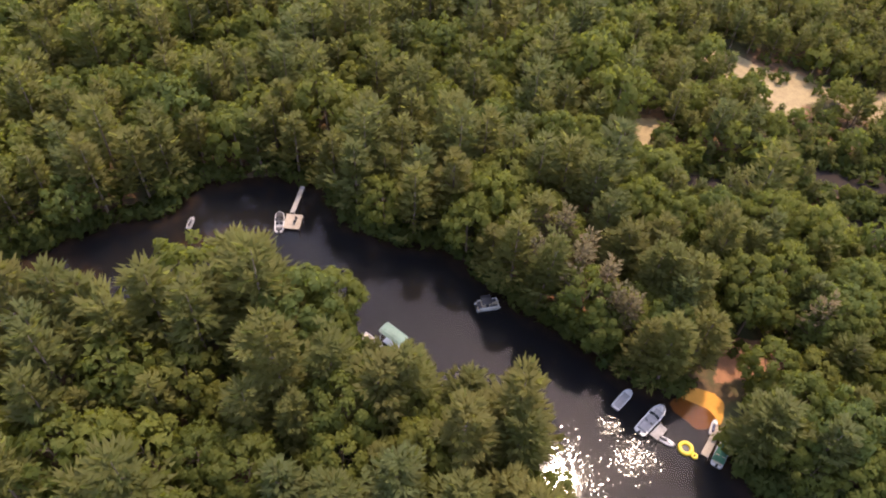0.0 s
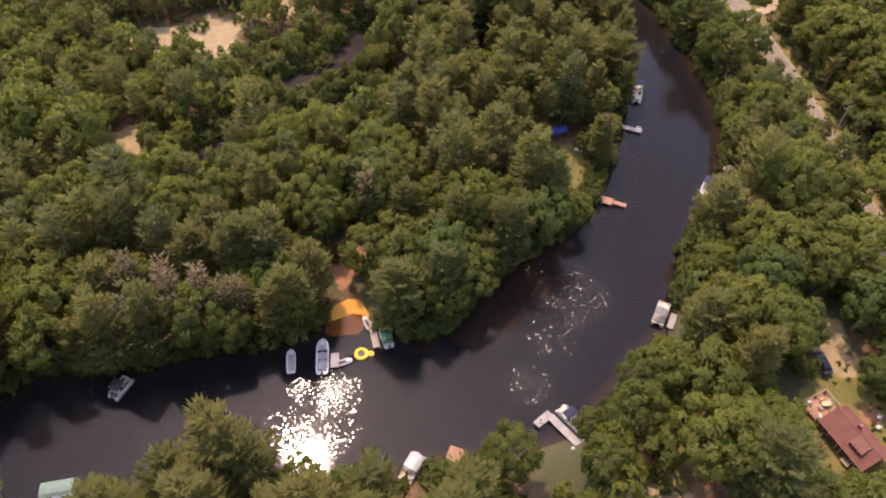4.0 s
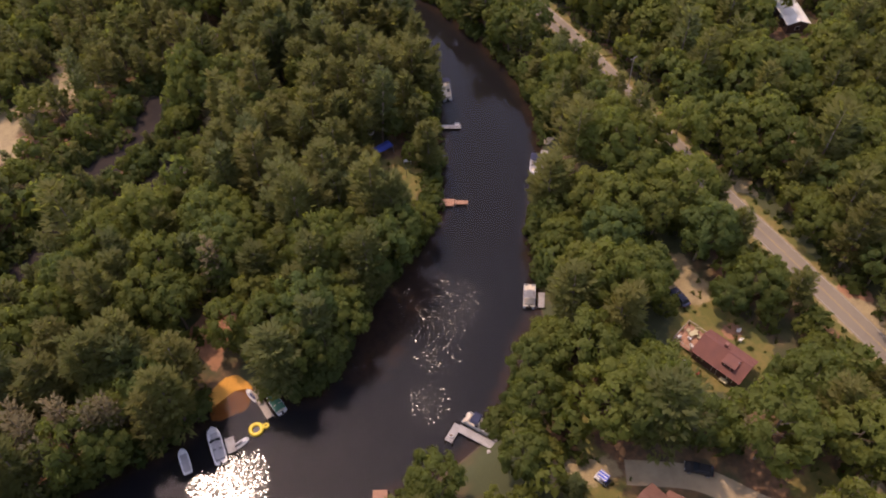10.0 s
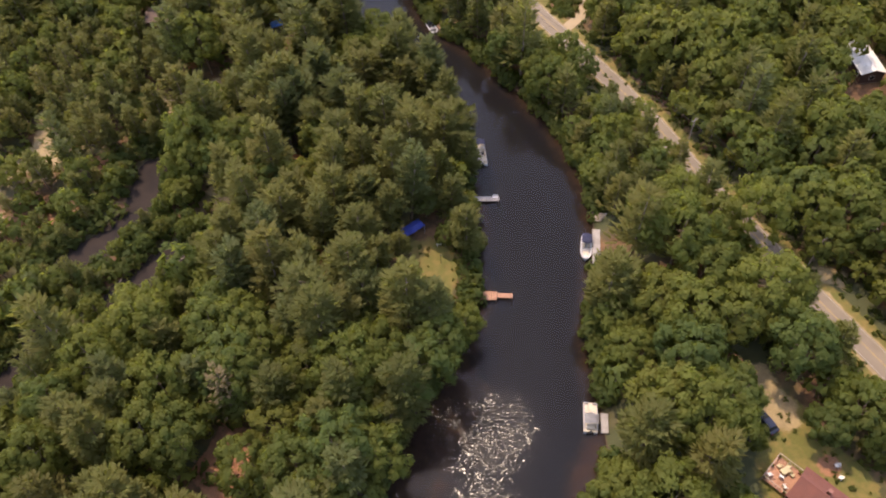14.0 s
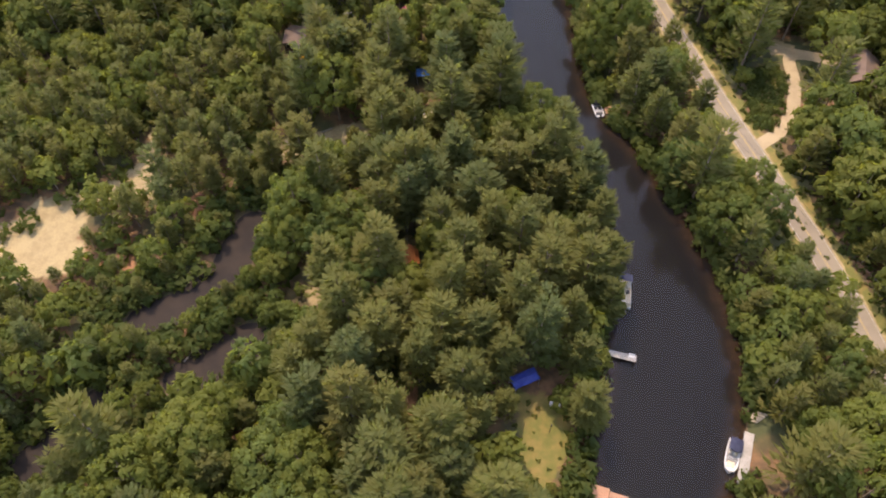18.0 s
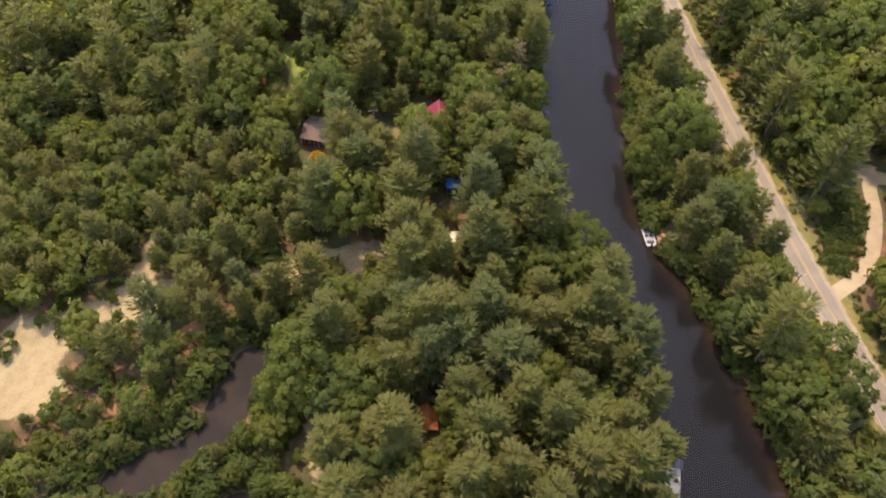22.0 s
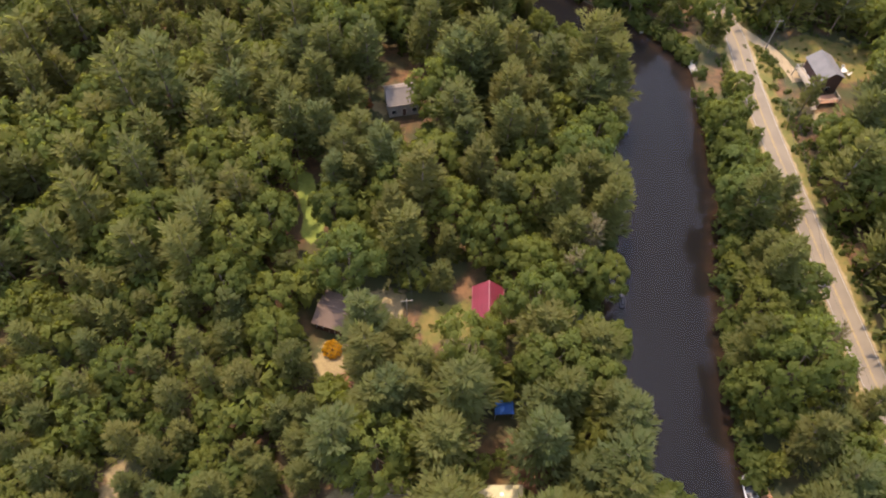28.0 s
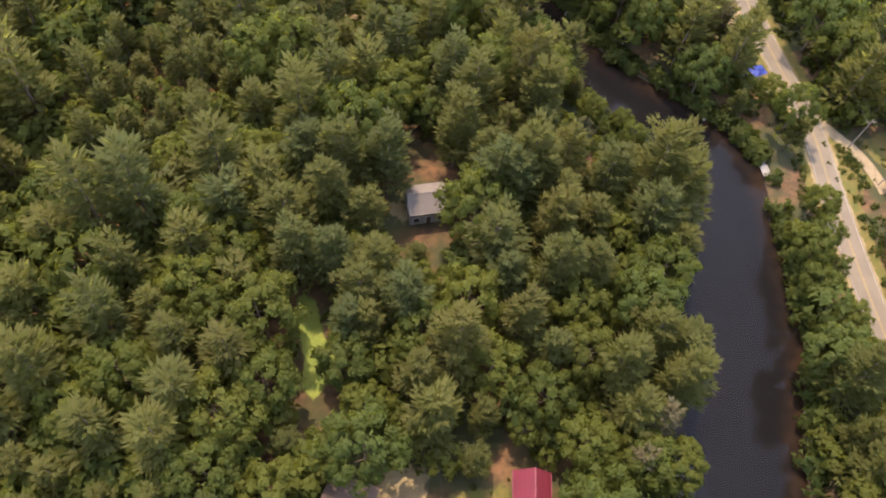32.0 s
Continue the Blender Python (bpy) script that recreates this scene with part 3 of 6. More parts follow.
def dock(label, at, turn, long, wide, boards=PLANK, deck_z=0.55, group="docks along the river"):
    """Boards across two stringers on posts; local y runs along the dock."""
    ob = thing("dock", label, "dock", (*at, 0), turn, group)
    n = max(3, int(long / 0.32))
    step = long / n
    for k in range(n):
        y = -long / 2 + (k + 0.5) * step
        part("board", box((wide * (1 + 0.02 * math.sin(k * 5.1)), step - 0.035, 0.05), (0, y, deck_z + 0.008 * math.sin(k * 2.7)), 0.6 * math.sin(k * 3.3), 0), boards, ob)
    for s in (-1, 1):
        part("stringer", box((0.08, long, 0.18), (s * wide * 0.42, 0, deck_z - 0.12), bevel=0), boards, ob)
    m = max(2, int(long / 2.2) + 1)
    for k in range(m):
        for s in (-1, 1):
            y = -long / 2 + 0.15 + k * (long - 0.3) / (m - 1)
            part("post", rod((s * (wide / 2 + 0.02), y, -2.2), (s * (wide / 2 + 0.02), y, deck_z + 0.22), 0.07, sides=7), BARK, ob)
    return ob


def hull(long, wide, high, bow=0.32, bm=None):
    """A lofted open hull with a rolled gunwale and an inner floor; bow towards +y."""
    bm = bm or bmesh.new()
    rings = []
    for k in range(13):
        s = k / 12
        taper = 1.0 if s < 1 - bow else math.sqrt(max(0.0, 1 - ((s - 1 + bow) / bow) ** 2))
        w = wide / 2 * max(0.04, taper) * (0.9 + 0.1 * min(1, s * 4))
        y = (s - 0.5) * long
        sheer = high * (0.86 + 0.30 * s * s)
        keel = -0.22 + 0.28 * max(0, s - 0.7)
        inner = max(0.02, w - 0.16)
        rings.append([bm.verts.new(v) for v in ((0, y, keel), (w * 0.82, y, keel + 0.20), (w, y, sheer * 0.8), (w, y, sheer), (inner, y, sheer), (inner * 0.94, y, 0.16), (0, y, 0.16),
                                                (-inner * 0.94, y, 0.16), (-inner, y, sheer), (-w, y, sheer), (-w, y, sheer * 0.8), (-w * 0.82, y, keel + 0.20))])
    for a, b in zip(rings[:-1], rings[1:]):
        for i in range(12):
            j = (i + 1) % 12
            bm.faces.new((a[i], a[j], b[j], b[i]))
    bm.faces.new(rings[0][::-1])
    bm.faces.new(rings[-1])
    bmesh.ops.recalc_face_normals(bm, faces=bm.faces)
    return bm


def cover(long, wide, high, y0, bow=0.32, arch=0.28):
    """A canvas cover, domed and running to the bow."""
    bm = bmesh.new()
    rows_ = []
    for k in range(9):
        s = k / 8
        taper = 1.0 if s < 1 - bow else math.sqrt(max(0.0, 1 - ((s - 1 + bow) / bow) ** 2))
        w = wide / 2 * max(0.05, taper)
        rows_.append([bm.verts.new((w * u, y0 + s * long, high + arch * (1 - u * u) * (0.5 + 0.5 * math.sin(3.1 * s)) - (0.10 if abs(u) == 1 else 0))) for u in (-1, -0.6, -0.2, 0.2, 0.6, 1)])
    for a, b in zip(rows_[:-1], rows_[1:]):
        for i in range(5):
            bm.faces.new((a[i], a[i + 1], b[i + 1], b[i]))
    bmesh.ops.solidify(bm, geom=bm.faces[:], thickness=0.04)
    return bm


def outboard(ob, y, tall=0.9):
    e = part("outboard_motor", box((0.34, 0.5, 0.5), (0, y, tall - 0.15), bevel=0.1), BLACK, ob, "black outboard motor")
    part("motor_leg", box((0.14, 0.2, 0.9), (0, y - 0.05, tall - 0.75), bevel=0.04), BLACK, e)


def runabout(label, at, turn, long, wide, seats=TAN_VINYL, covered=None, cover_part=0.55, screen=True, motor=True):
    ob = thing("motor_boat", label, "boat", (*at, 0.02), turn, "boats on the river")
    part("hull", hull(long, wide, 0.62), WHITE_HULL, ob)
    part("rub_rail", box((0.05, long * 0.62, 0.07), (wide / 2 + 0.01, -long * 0.16, 0.44)), DARK_VINYL, ob)
    part("rub_rail", box((0.05, long * 0.62, 0.07), (-wide / 2 - 0.01, -long * 0.16, 0.44)), DARK_VINYL, ob)
    part("floor", box((wide * 0.74, long * 0.62, 0.05), (0, -long * 0.1, 0.20)), GREY_VINYL, ob)
    if covered:
        part("canvas_cover", cover(long * cover_part, wide * 0.98, 0.64, long / 2 - long * cover_part - 0.1), covered, ob)
    part("rear_bench", box((wide * 0.7, 0.55, 0.34), (0, -long * 0.36, 0.40), bevel=0.08), seats, ob)
    for s in (-1, 1):
        seat = part("seat", box((0.5, 0.5, 0.3), (s * wide * 0.21, -long * 0.08, 0.40), bevel=0.08), seats, ob)
        part("seat_back", box((0.5, 0.12, 0.42), (s * wide * 0.21, -long * 0.08 - 0.26, 0.70), bevel=0.05), seats, seat)
    if screen:
        for s in (-1, 1):
            part("windscreen", box((wide * 0.40, 0.03, 0.40), (s * wide * 0.22, long * 0.10, 0.84), s * -14, 0, tilt=(-35, 0)), GLASS_DARK, ob)
        part("bow_cushion", box((wide * 0.52, long * 0.18, 0.16), (0, long * 0.24, 0.38), bevel=0.06), seats, ob)
    part("foredeck", box((wide * 0.34, long * 0.09, 0.06), (0, long * 0.40, 0.70), bevel=0.02), WHITE_HULL, ob)
    if motor:
        outboard(ob, -long / 2 - 0.15)
    return ob


def pontoon_boat(label, at, turn, long, wide, top=None, top_y=0.0, top_len=2.4, seats=TAN_VINYL):
    ob = thing("pontoon_boat", label, "boat", (*at, 0), turn, "boats on the river")
    for s in (-1, 1):
        p = smooth(part("pontoon", rod((s * wide * 0.36, -long / 2, 0.12), (s * wide * 0.36, long / 2 - 0.5, 0.12), 0.30, sides=12), STEEL, ob))
        part("nose_cone", rod((s * wide * 0.36, long / 2 - 0.5, 0.12), (s * wide * 0.36, long / 2 + 0.1, 0.2), 0.30, 0.06, 12), STEEL, p)
    part("deck", box((wide, long - 0.3, 0.10), (0, 0, 0.48), bevel=0.03), TAN_VINYL, ob)
    for s in (-1, 1):
        part("fence_panel", box((0.05, long * 0.82, 0.52), (s * (wide / 2 - 0.06), 0, 0.83)), WHITE_HULL, ob)
    for s in (-1, 1):
        part("fence_panel", box((wide * 0.34, 0.05, 0.52), (s * wide * 0.31, long * 0.41, 0.83)), WHITE_HULL, ob)
        part("bench", box((wide * 0.26, long * 0.28, 0.42), (s * wide * 0.32, long * 0.22, 0.74), bevel=0.06), seats, ob)
    part("rear_bench", box((wide * 0.7, 0.6, 0.42), (0, -long * 0.36, 0.74), bevel=0.06), seats, ob)
    con = part("console", box((0.6, 0.5, 0.6), (wide * 0.22, -0.2, 0.83), bevel=0.06), DARK_VINYL, ob)
    part("steering_wheel", torus(0.17, 0.025, (wide * 0.22, -0.5, 1.12), sides=14, ring=6), BLACK, con)
    if top:
        roof = part("canopy", cover(top_len, wide * 1.02, 2.25, top_y - top_len / 2, bow=0.02, arch=0.16), top, ob)
        for sx in (-1, 1):
            for sy in (-1, 1):
                part("canopy_pole", rod((sx * wide * 0.47, top_y + sy * top_len * 0.25, 0.6), (sx * wide * 0.47, top_y + sy * top_len * 0.44, 2.22), 0.025, sides=6), STEEL, roof)
    outboard(ob, -long / 2, 1.0)
    return ob


def jet_ski(label, at, turn, body=WHITE_HULL, seat=DARK_VINYL, z=0.0):
    ob = thing("jet_ski", label, "jet ski", (*at, z), turn, "jet skis on the river")
    smooth(part("hull", hull(2.9, 1.1, 0.42, 0.45), body, ob))
    part("engine_hood", box((0.62, 0.9, 0.32), (0, 0.62, 0.52), bevel=0.14, tilt=(-14, 0)), body, ob)
    part("seat", box((0.40, 1.25, 0.30), (0, -0.45, 0.58), bevel=0.1), seat, ob)
    bar = part("handlebar", rod((-0.36, 0.28, 0.86), (0.36, 0.28, 0.86), 0.03), BLACK, ob)
    part("steering_post", rod((0, 0.3, 0.55), (0, 0.28, 0.86), 0.05), BLACK, bar)
    return ob


def kayak(label, at, turn, z, body, long=3.4, wide=0.8):
    ob = thing("kayak", label, "kayak", (*at, z + 0.22), turn, "small boats on the shore")
    bm = bmesh.new()
    rings = []
    for k in range(11):
        s = k / 10 * 2 - 1
        w = wide / 2 * math.sqrt(max(0.004, 1 - s * s * 0.98))
        rings.append([bm.verts.new((w * math.cos(a), s * long / 2, 0.2 * math.sin(a) * (1 - 0.3 * abs(s)) + 0.1 * s * s)) for a in (2 * math.pi * i / 10 for i in range(10))])
    for a, b in zip(rings[:-1], rings[1:]):
        for i in range(10):
            bm.faces.new((a[i], a[(i + 1) % 10], b[(i + 1) % 10], b[i]))
    bm.faces.new(rings[0][::-1]), bm.faces.new(rings[-1])
    bmesh.ops.recalc_face_normals(bm, faces=bm.faces)
    smooth(part("hull", bm, body, ob))
    smooth(part("cockpit_rim", torus(0.30, 0.035, (0, -0.1, 0.19), sides=16, ring=6), BLACK, ob))
    part("seat", box((0.34, 0.4, 0.06), (0, -0.15, 0.17), bevel=0.02), DARK_VINYL, ob)
    return ob


# swimming beach at the bend
runabout("white bowrider with grey seats moored at the sand beach", (-20.9, 70.9), 11, 6.9, 2.2, GREY_VINYL)
rowing = thing("rowing_boat", "small white rowing boat afloat by the beach", "boat", (-26.1, 69.4, 0.02), 13, "boats on the river")
part("hull", hull(4.6, 1.6, 0.5), WHITE_HULL, rowing)
for y in (-1.4, -0.1, 1.1):
    part("thwart", box((1.3, 0.32, 0.06), (0, y, 0.36)), GREY_VINYL, rowing)
part("floor", box((1.1, 3.0, 0.04), (0, -0.4, 0.19)), GREY_VINYL, rowing)
dock("small weathered floating swim platform", (-18.6, 70.3), 11, 2.8, 1.5, PLANK_GREY, 0.42)
jet_ski("white jet ski tied to the swim platform", (-16.9, 70.2), -65)
dock("narrow brown wooden dock at the sand beach", (-12.9, 76.4), 21, 6.2, 1.2, PLANK)
runabout("white motor boat under a green canvas cover", (-10.6, 76.1), 24, 4.7, 1.95, covered=GREEN_CANVAS, cover_part=0.86, screen=False)
jet_ski("white jet ski pulled up at the wooden dock", (-14.5, 78.6), 30, WHITE_HULL, NAVY, 0.1)
tube = thing("swim_ring", "large round yellow inflatable swim ring on the water", "swim ring", (-14.3, 72.1, 0.22))
smooth(part("ring", torus(0.95, 0.34, (0, 0, 0)), YELLOW, tube))
part("net", rod((0, 0, -0.16), (0, 0, -0.12), 0.8, sides=20), DARK_VINYL, tube, "dark mesh net across the ring")
smooth(part("headrest", torus(0.36, 0.2, (1.65, 0.25, 0), sides=18), YELLOW, tube))
# bend downstream
DECK_AT = (-89.0, 40.2)
dock("square pale wooden swim deck with two dark chairs", DECK_AT, 52, 3.8, 3.2, PLANK)
dock("narrow gangway from a swim deck to the shaded bank", (-94.0, 43.6), 48, 7.4, 0.9, PLANK_GREY, 0.5)
for k in (-0.5, 0.5):
    seat = thing("deck_chair", "dark folding chair on a swim deck", "chair", (DECK_AT[0] + 0.5 + k * 0.7, DECK_AT[1] + 0.2 - k * 0.7, 0.58), 40, "chairs on the swim deck")
    part("seat", box((0.5, 0.5, 0.06), (0, 0, 0.38)), DARK_VINYL, seat)
    part("backrest", box((0.5, 0.06, 0.5), (0, 0.26, 0.62), tilt=(-14, 0)), DARK_VINYL, seat)
    for sx in (-0.2, 0.2):
        for sy in (-0.2, 0.2):
            part("leg", rod((sx, sy, 0), (sx, sy, 0.37), 0.02, sides=5), STEEL, seat)
runabout("white runabout with a dark cockpit beside a dock", (-90.4, 38.0), 62, 5.0, 1.8, DARK_VINYL, covered=DARK_VINYL, cover_part=0.5)
jet_ski("grey jet ski in the shade of the bank", (-98.8, 23.4), 50, GREY_VINYL)
pontoon_boat("small dark pontoon boat in the shade of overhanging pines", (-53.2, 61.2), -20, 4.4, 2.0, DARK_VINYL, -0.4, 2.0, DARK_VINYL)
lift = thing("boat_lift", "boat lift with a pale green canvas canopy", "boat lift", (-55.1, 42.9, 0), -73)
roof = part("canopy", cover(5.2, 2.5, 2.7, -2.6, bow=0.02, arch=0.5), PALE_GREEN, lift, "pale green canvas canopy")
for sx in (-1, 1):
    for sy in (-1, 1):
        part("post", rod((sx * 1.15, sy * 2.2, -2.0), (sx * 1.15, sy * 2.2, 2.72), 0.06), STEEL, lift)
part("cradle", box((2.2, 3.6, 0.12), (0, 0, 0.1)), STEEL, lift)
runabout("white runabout moored next to the boat lift", (-57.0, 39.6), -73, 4.6, 1.8)
pontoon_boat("pontoon boat with a white canopy by the near bank", (-2.7, 52.6), -25, 5.2, 2.3, WHITE_HULL, 0.5, 2.9)
dock("red-brown timber landing on the near bank", (3.4, 54.6), -14, 4.2, 2.3, PLANK_RED)
dock("weathered grey boarded walkway to the bank", (4.9, 52.4), -14, 3.6, 1.0, PLANK_GREY, 0.75)
# L-shaped dock with the deck boat
dock("grey dock leg with a moored deck boat", (20.9, 61.3), 46, 6.8, 1.35, PLANK_GREY)
dock("grey dock head set square to its leg", (17.4, 63.0), -44, 3.4, 1.35, PLANK_GREY)
deck_boat = pontoon_boat("tan and white deck boat with a folded navy top", (21.9, 63.4), -137, 5.6, 2.1, NAVY, -0.5, 1.5)
pot = thing("dock_planter", "white round planter on the dock head", "planter", (16.9, 62.5, 0.58))
part("tub", rod((0, 0, 0), (0, 0, 0.42), 0.28, 0.36, 14), WHITE_HULL, pot)
part("soil", rod((0, 0, 0.40), (0, 0, 0.44), 0.3, 0.3, 14), BARK, pot)
# east bank
pontoon_boat("white pontoon boat with a square grey-white canopy", (38.2, 86.2), -20, 5.4, 2.25, GREY_VINYL, -0.9, 1.9)
dock("short wooden dock under the bank trees", (40.0, 84.6), -20, 3.4, 1.2, PLANK_GREY)
covered_boat = runabout("white runabout with a dark blue canvas top", (50.1, 118.9), 157, 5.6, 2.1, TAN_VINYL, covered=None)
top = part("canopy", cover(2.3, 1.95, 1.75, -2.45, bow=0.02, arch=0.16), NAVY, covered_boat, "dark navy canvas top on four poles")
for sx in (-1, 1):
    for sy in (-1, 1):
        part("canopy_pole", rod((sx * 0.9, sy * 0.5 - 1.3, 0.55), (sx * 0.9, sy * 1.0 - 1.3, 1.72), 0.022, sides=6), STEEL, top)
dock("long pale wooden dock beside a runabout", (52.0, 118.5), -21, 8.8, 1.5, PLANK_GREY)
steps_ob = thing("wooden_steps", "dark wooden steps from a dock up the bank", "steps", (54.4, 124.6, 0), -21)
for k in range(5):
    part("tread", box((1.8, 0.36, 0.06), (0.28 * k, 0.36 * k, 0.58 + 0.13 * k)), PLANK, steps_ob)
for s in (-1, 1):
    part("stringer", box((0.06, 2.0, 0.2), (0.56 + s * 0.7, 0.72, 0.66), 0, 0, tilt=(18, 0)), PLANK, steps_ob)
# west bank with the lawn
dock("red-brown boarded landing deck at the lawn", (28.6, 113.4), 73, 3.9, 1.9, PLANK_RED)
dock("narrow red-brown walkway out from a landing deck", (31.9, 112.5), 73, 2.8, 0.95, PLANK_RED)
dock("pale narrow wooden dock out from the bank", (35.3, 135.9), 75, 5.2, 1.15, PLANK_GREY)
bench = thing("dock_bench", "white bench at the end of a dock", "bench", (37.0, 135.5, 0.58), 75)
part("seat", box((0.45, 1.0, 0.06), (0, 0, 0.42)), WHITE_HULL, bench)
part("backrest", box((0.06, 1.0, 0.45), (0.2, 0, 0.66)), WHITE_HULL, bench)
for sx in (-0.16, 0.16):
    for sy in (-0.42, 0.42):
        part("leg", box((0.06, 0.06, 0.42), (sx, sy, 0.21), bevel=0), WHITE_HULL, bench)
pontoon_boat("white pontoon boat with a blue seat cover under bank trees", (37.7, 148.4), -8, 6.6, 2.1, NAVY, 1.9, 1.7)
runabout("white motor boat with a dark cover beside a small landing", (38.2, 194.9), 8, 5.4, 2.0, DARK_VINYL, covered=DARK_VINYL, cover_part=0.45)
dock("small red-brown landing under overhanging trees", (40.6, 194.3), 8, 3.0, 1.9, PLANK_RED)
# upstream
dock("long pale wooden dock along the bank", (34.5, 284.6), 15, 6.4, 1.5, PLANK_GREY)
jet_ski("blue and white jet ski at the shaded bank", (30.4, 290.0), 20, WHITE_HULL, BLUE_TARP)
runabout("small white boat under a bright blue cover", (30.2, 291.2), 25, 3.6, 1.6, covered=SKY_BLUE, cover_part=0.8, screen=False, motor=False)
jet_ski("white jet ski under leaning trees", (25.2, 293.6), -60)
dock("red-brown timber landing on the upstream bank", (12.6, 302.4), 55, 3.6, 1.9, PLANK_RED)
dock("pale narrow walkway out over the river", (9.6, 304.0), 60, 4.2, 1.0, PLANK_GREY)
dock("tan boarded landing far upstream", (-1.6, 314.2), 70, 3.6, 1.6, PLANK)
jet_ski("dark jet ski moored under pines", (19.6, 224.6), 5, DARK_VINYL)
jet_ski("dark jet ski at the pine-covered bank", (20.6, 263.9), 0, NAVY)
kayak("pale grey kayak on the sandy shore", (14.9, 221.0), 84, level(14.9, 221), STEEL)
kayak("white kayak lying on bare red ground", (11.7, 212.4), 86, level(11.7, 212.4), WHITE_HULL)
kayak("cream kayak lying at the edge of the trees", (9.6, 210.8), 40, level(9.6, 210.8), CREAM, 2.6)


# ---- houses, yards and the road side ----
ROOF_RED = surface("red_brown_shingles", (0.20, 0.075, 0.052), (0.155, 0.06, 0.045), 0.9, coarse=0.5, fine=14, bump=0.5)
ROOF_BROWN = surface("brown_shingles", (0.195, 0.088, 0.057), (0.155, 0.07, 0.047), 0.9, coarse=0.5, fine=14, bump=0.5)
ROOF_MAROON = surface("maroon_metal", (0.205, 0.026, 0.044), (0.17, 0.024, 0.038), 0.55, coarse=0.5, fine=5)
ROOF_GREY = surface("grey_shingles", (0.165, 0.108, 0.080), (0.125, 0.082, 0.062), 0.9, coarse=0.4, fine=14, bump=0.5)
ROOF_PALE = surface("pale_grey_shingles", (0.235, 0.195, 0.165), (0.19, 0.155, 0.13), 0.9, coarse=0.4, fine=14, bump=0.5)
ROOF_WHITE = surface("white_metal_roof", (0.78, 0.74, 0.66), (0.66, 0.60, 0.50), 0.5, coarse=0.4)
ROOF_SLATE = surface("slate_grey_shingles", (0.17, 0.155, 0.145), (0.13, 0.12, 0.115), 0.9, coarse=0.4, fine=14, bump=0.5)
LOG_BROWN = surface("dark_brown_siding", (0.10, 0.05, 0.035), (0.075, 0.04, 0.03), 0.85, fine=7)
SIDING_GREY = surface("grey_siding", (0.33, 0.31, 0.29), (0.25, 0.24, 0.22), 0.8, fine=7)
SIDING_YELLOW = surface("yellow_siding", (0.78, 0.55, 0.10), (0.68, 0.46, 0.09), 0.75, fine=7)
TRIM_WHITE = surface("white_trim", (0.75, 0.72, 0.66), (0.62, 0.58, 0.52), 0.6)
RUST = surface("rusty_orange_tarp", (0.50, 0.17, 0.05), (0.38, 0.13, 0.05), 0.8, coarse=0.9)
RED_PAINT = surface("red_plastic", (0.50, 0.07, 0.04), (0.40, 0.06, 0.04), 0.5)
BRICK_RED = surface("chimney_brick", (0.30, 0.13, 0.09), (0.22, 0.10, 0.08), 0.9, fine=10)
NAVY_PAINT = surface("dark_blue_car_paint", (0.02, 0.024, 0.045), (0.03, 0.033, 0.055), 0.25, coarse=0.4, bump=0.02)
BLACK_PAINT = surface("black_car_paint", (0.02, 0.02, 0.022), (0.035, 0.033, 0.033), 0.25, coarse=0.4, bump=0.02)
WHITE_PAINT = surface("white_car_paint", (0.70, 0.68, 0.64), (0.60, 0.57, 0.52), 0.3, coarse=0.4, bump=0.02)


def slab(corners, thick):
    """A roof plane from four corners, thickened downwards."""
    bm = bmesh.new()
    bm.faces.new([bm.verts.new(c) for c in corners])
    bm.normal_update()
    if bm.faces[:][0].normal.z < 0:
        bmesh.ops.reverse_faces(bm, faces=bm.faces[:])
    bmesh.ops.solidify(bm, geom=bm.faces[:], thickness=thick)
    return bm


def opening(parent, kind, at, size, axis, trim=TRIM_WHITE):
    """A window or door set proud of a wall; axis: the wall's normal, x or y."""
    w, h = size
    s = (0.07, w, h) if axis == "x" else (w, 0.07, h)
    fr = part(kind, box(s, at, bevel=0.02), trim, parent)
    k = 0.055
    out = (math.copysign(k, at[0]) if axis == "x" else 0, math.copysign(k, at[1]) if axis == "y" else 0)
    inner = (0.03, w - 0.16, h - 0.16) if axis == "x" else (w - 0.16, 0.03, h - 0.16)
    part("pane" if kind == "window" else "door_leaf", box(inner, (at[0] + out[0], at[1] + out[1], at[2]), bevel=0), GLASS_DARK if kind == "window" else LOG_BROWN, fr)


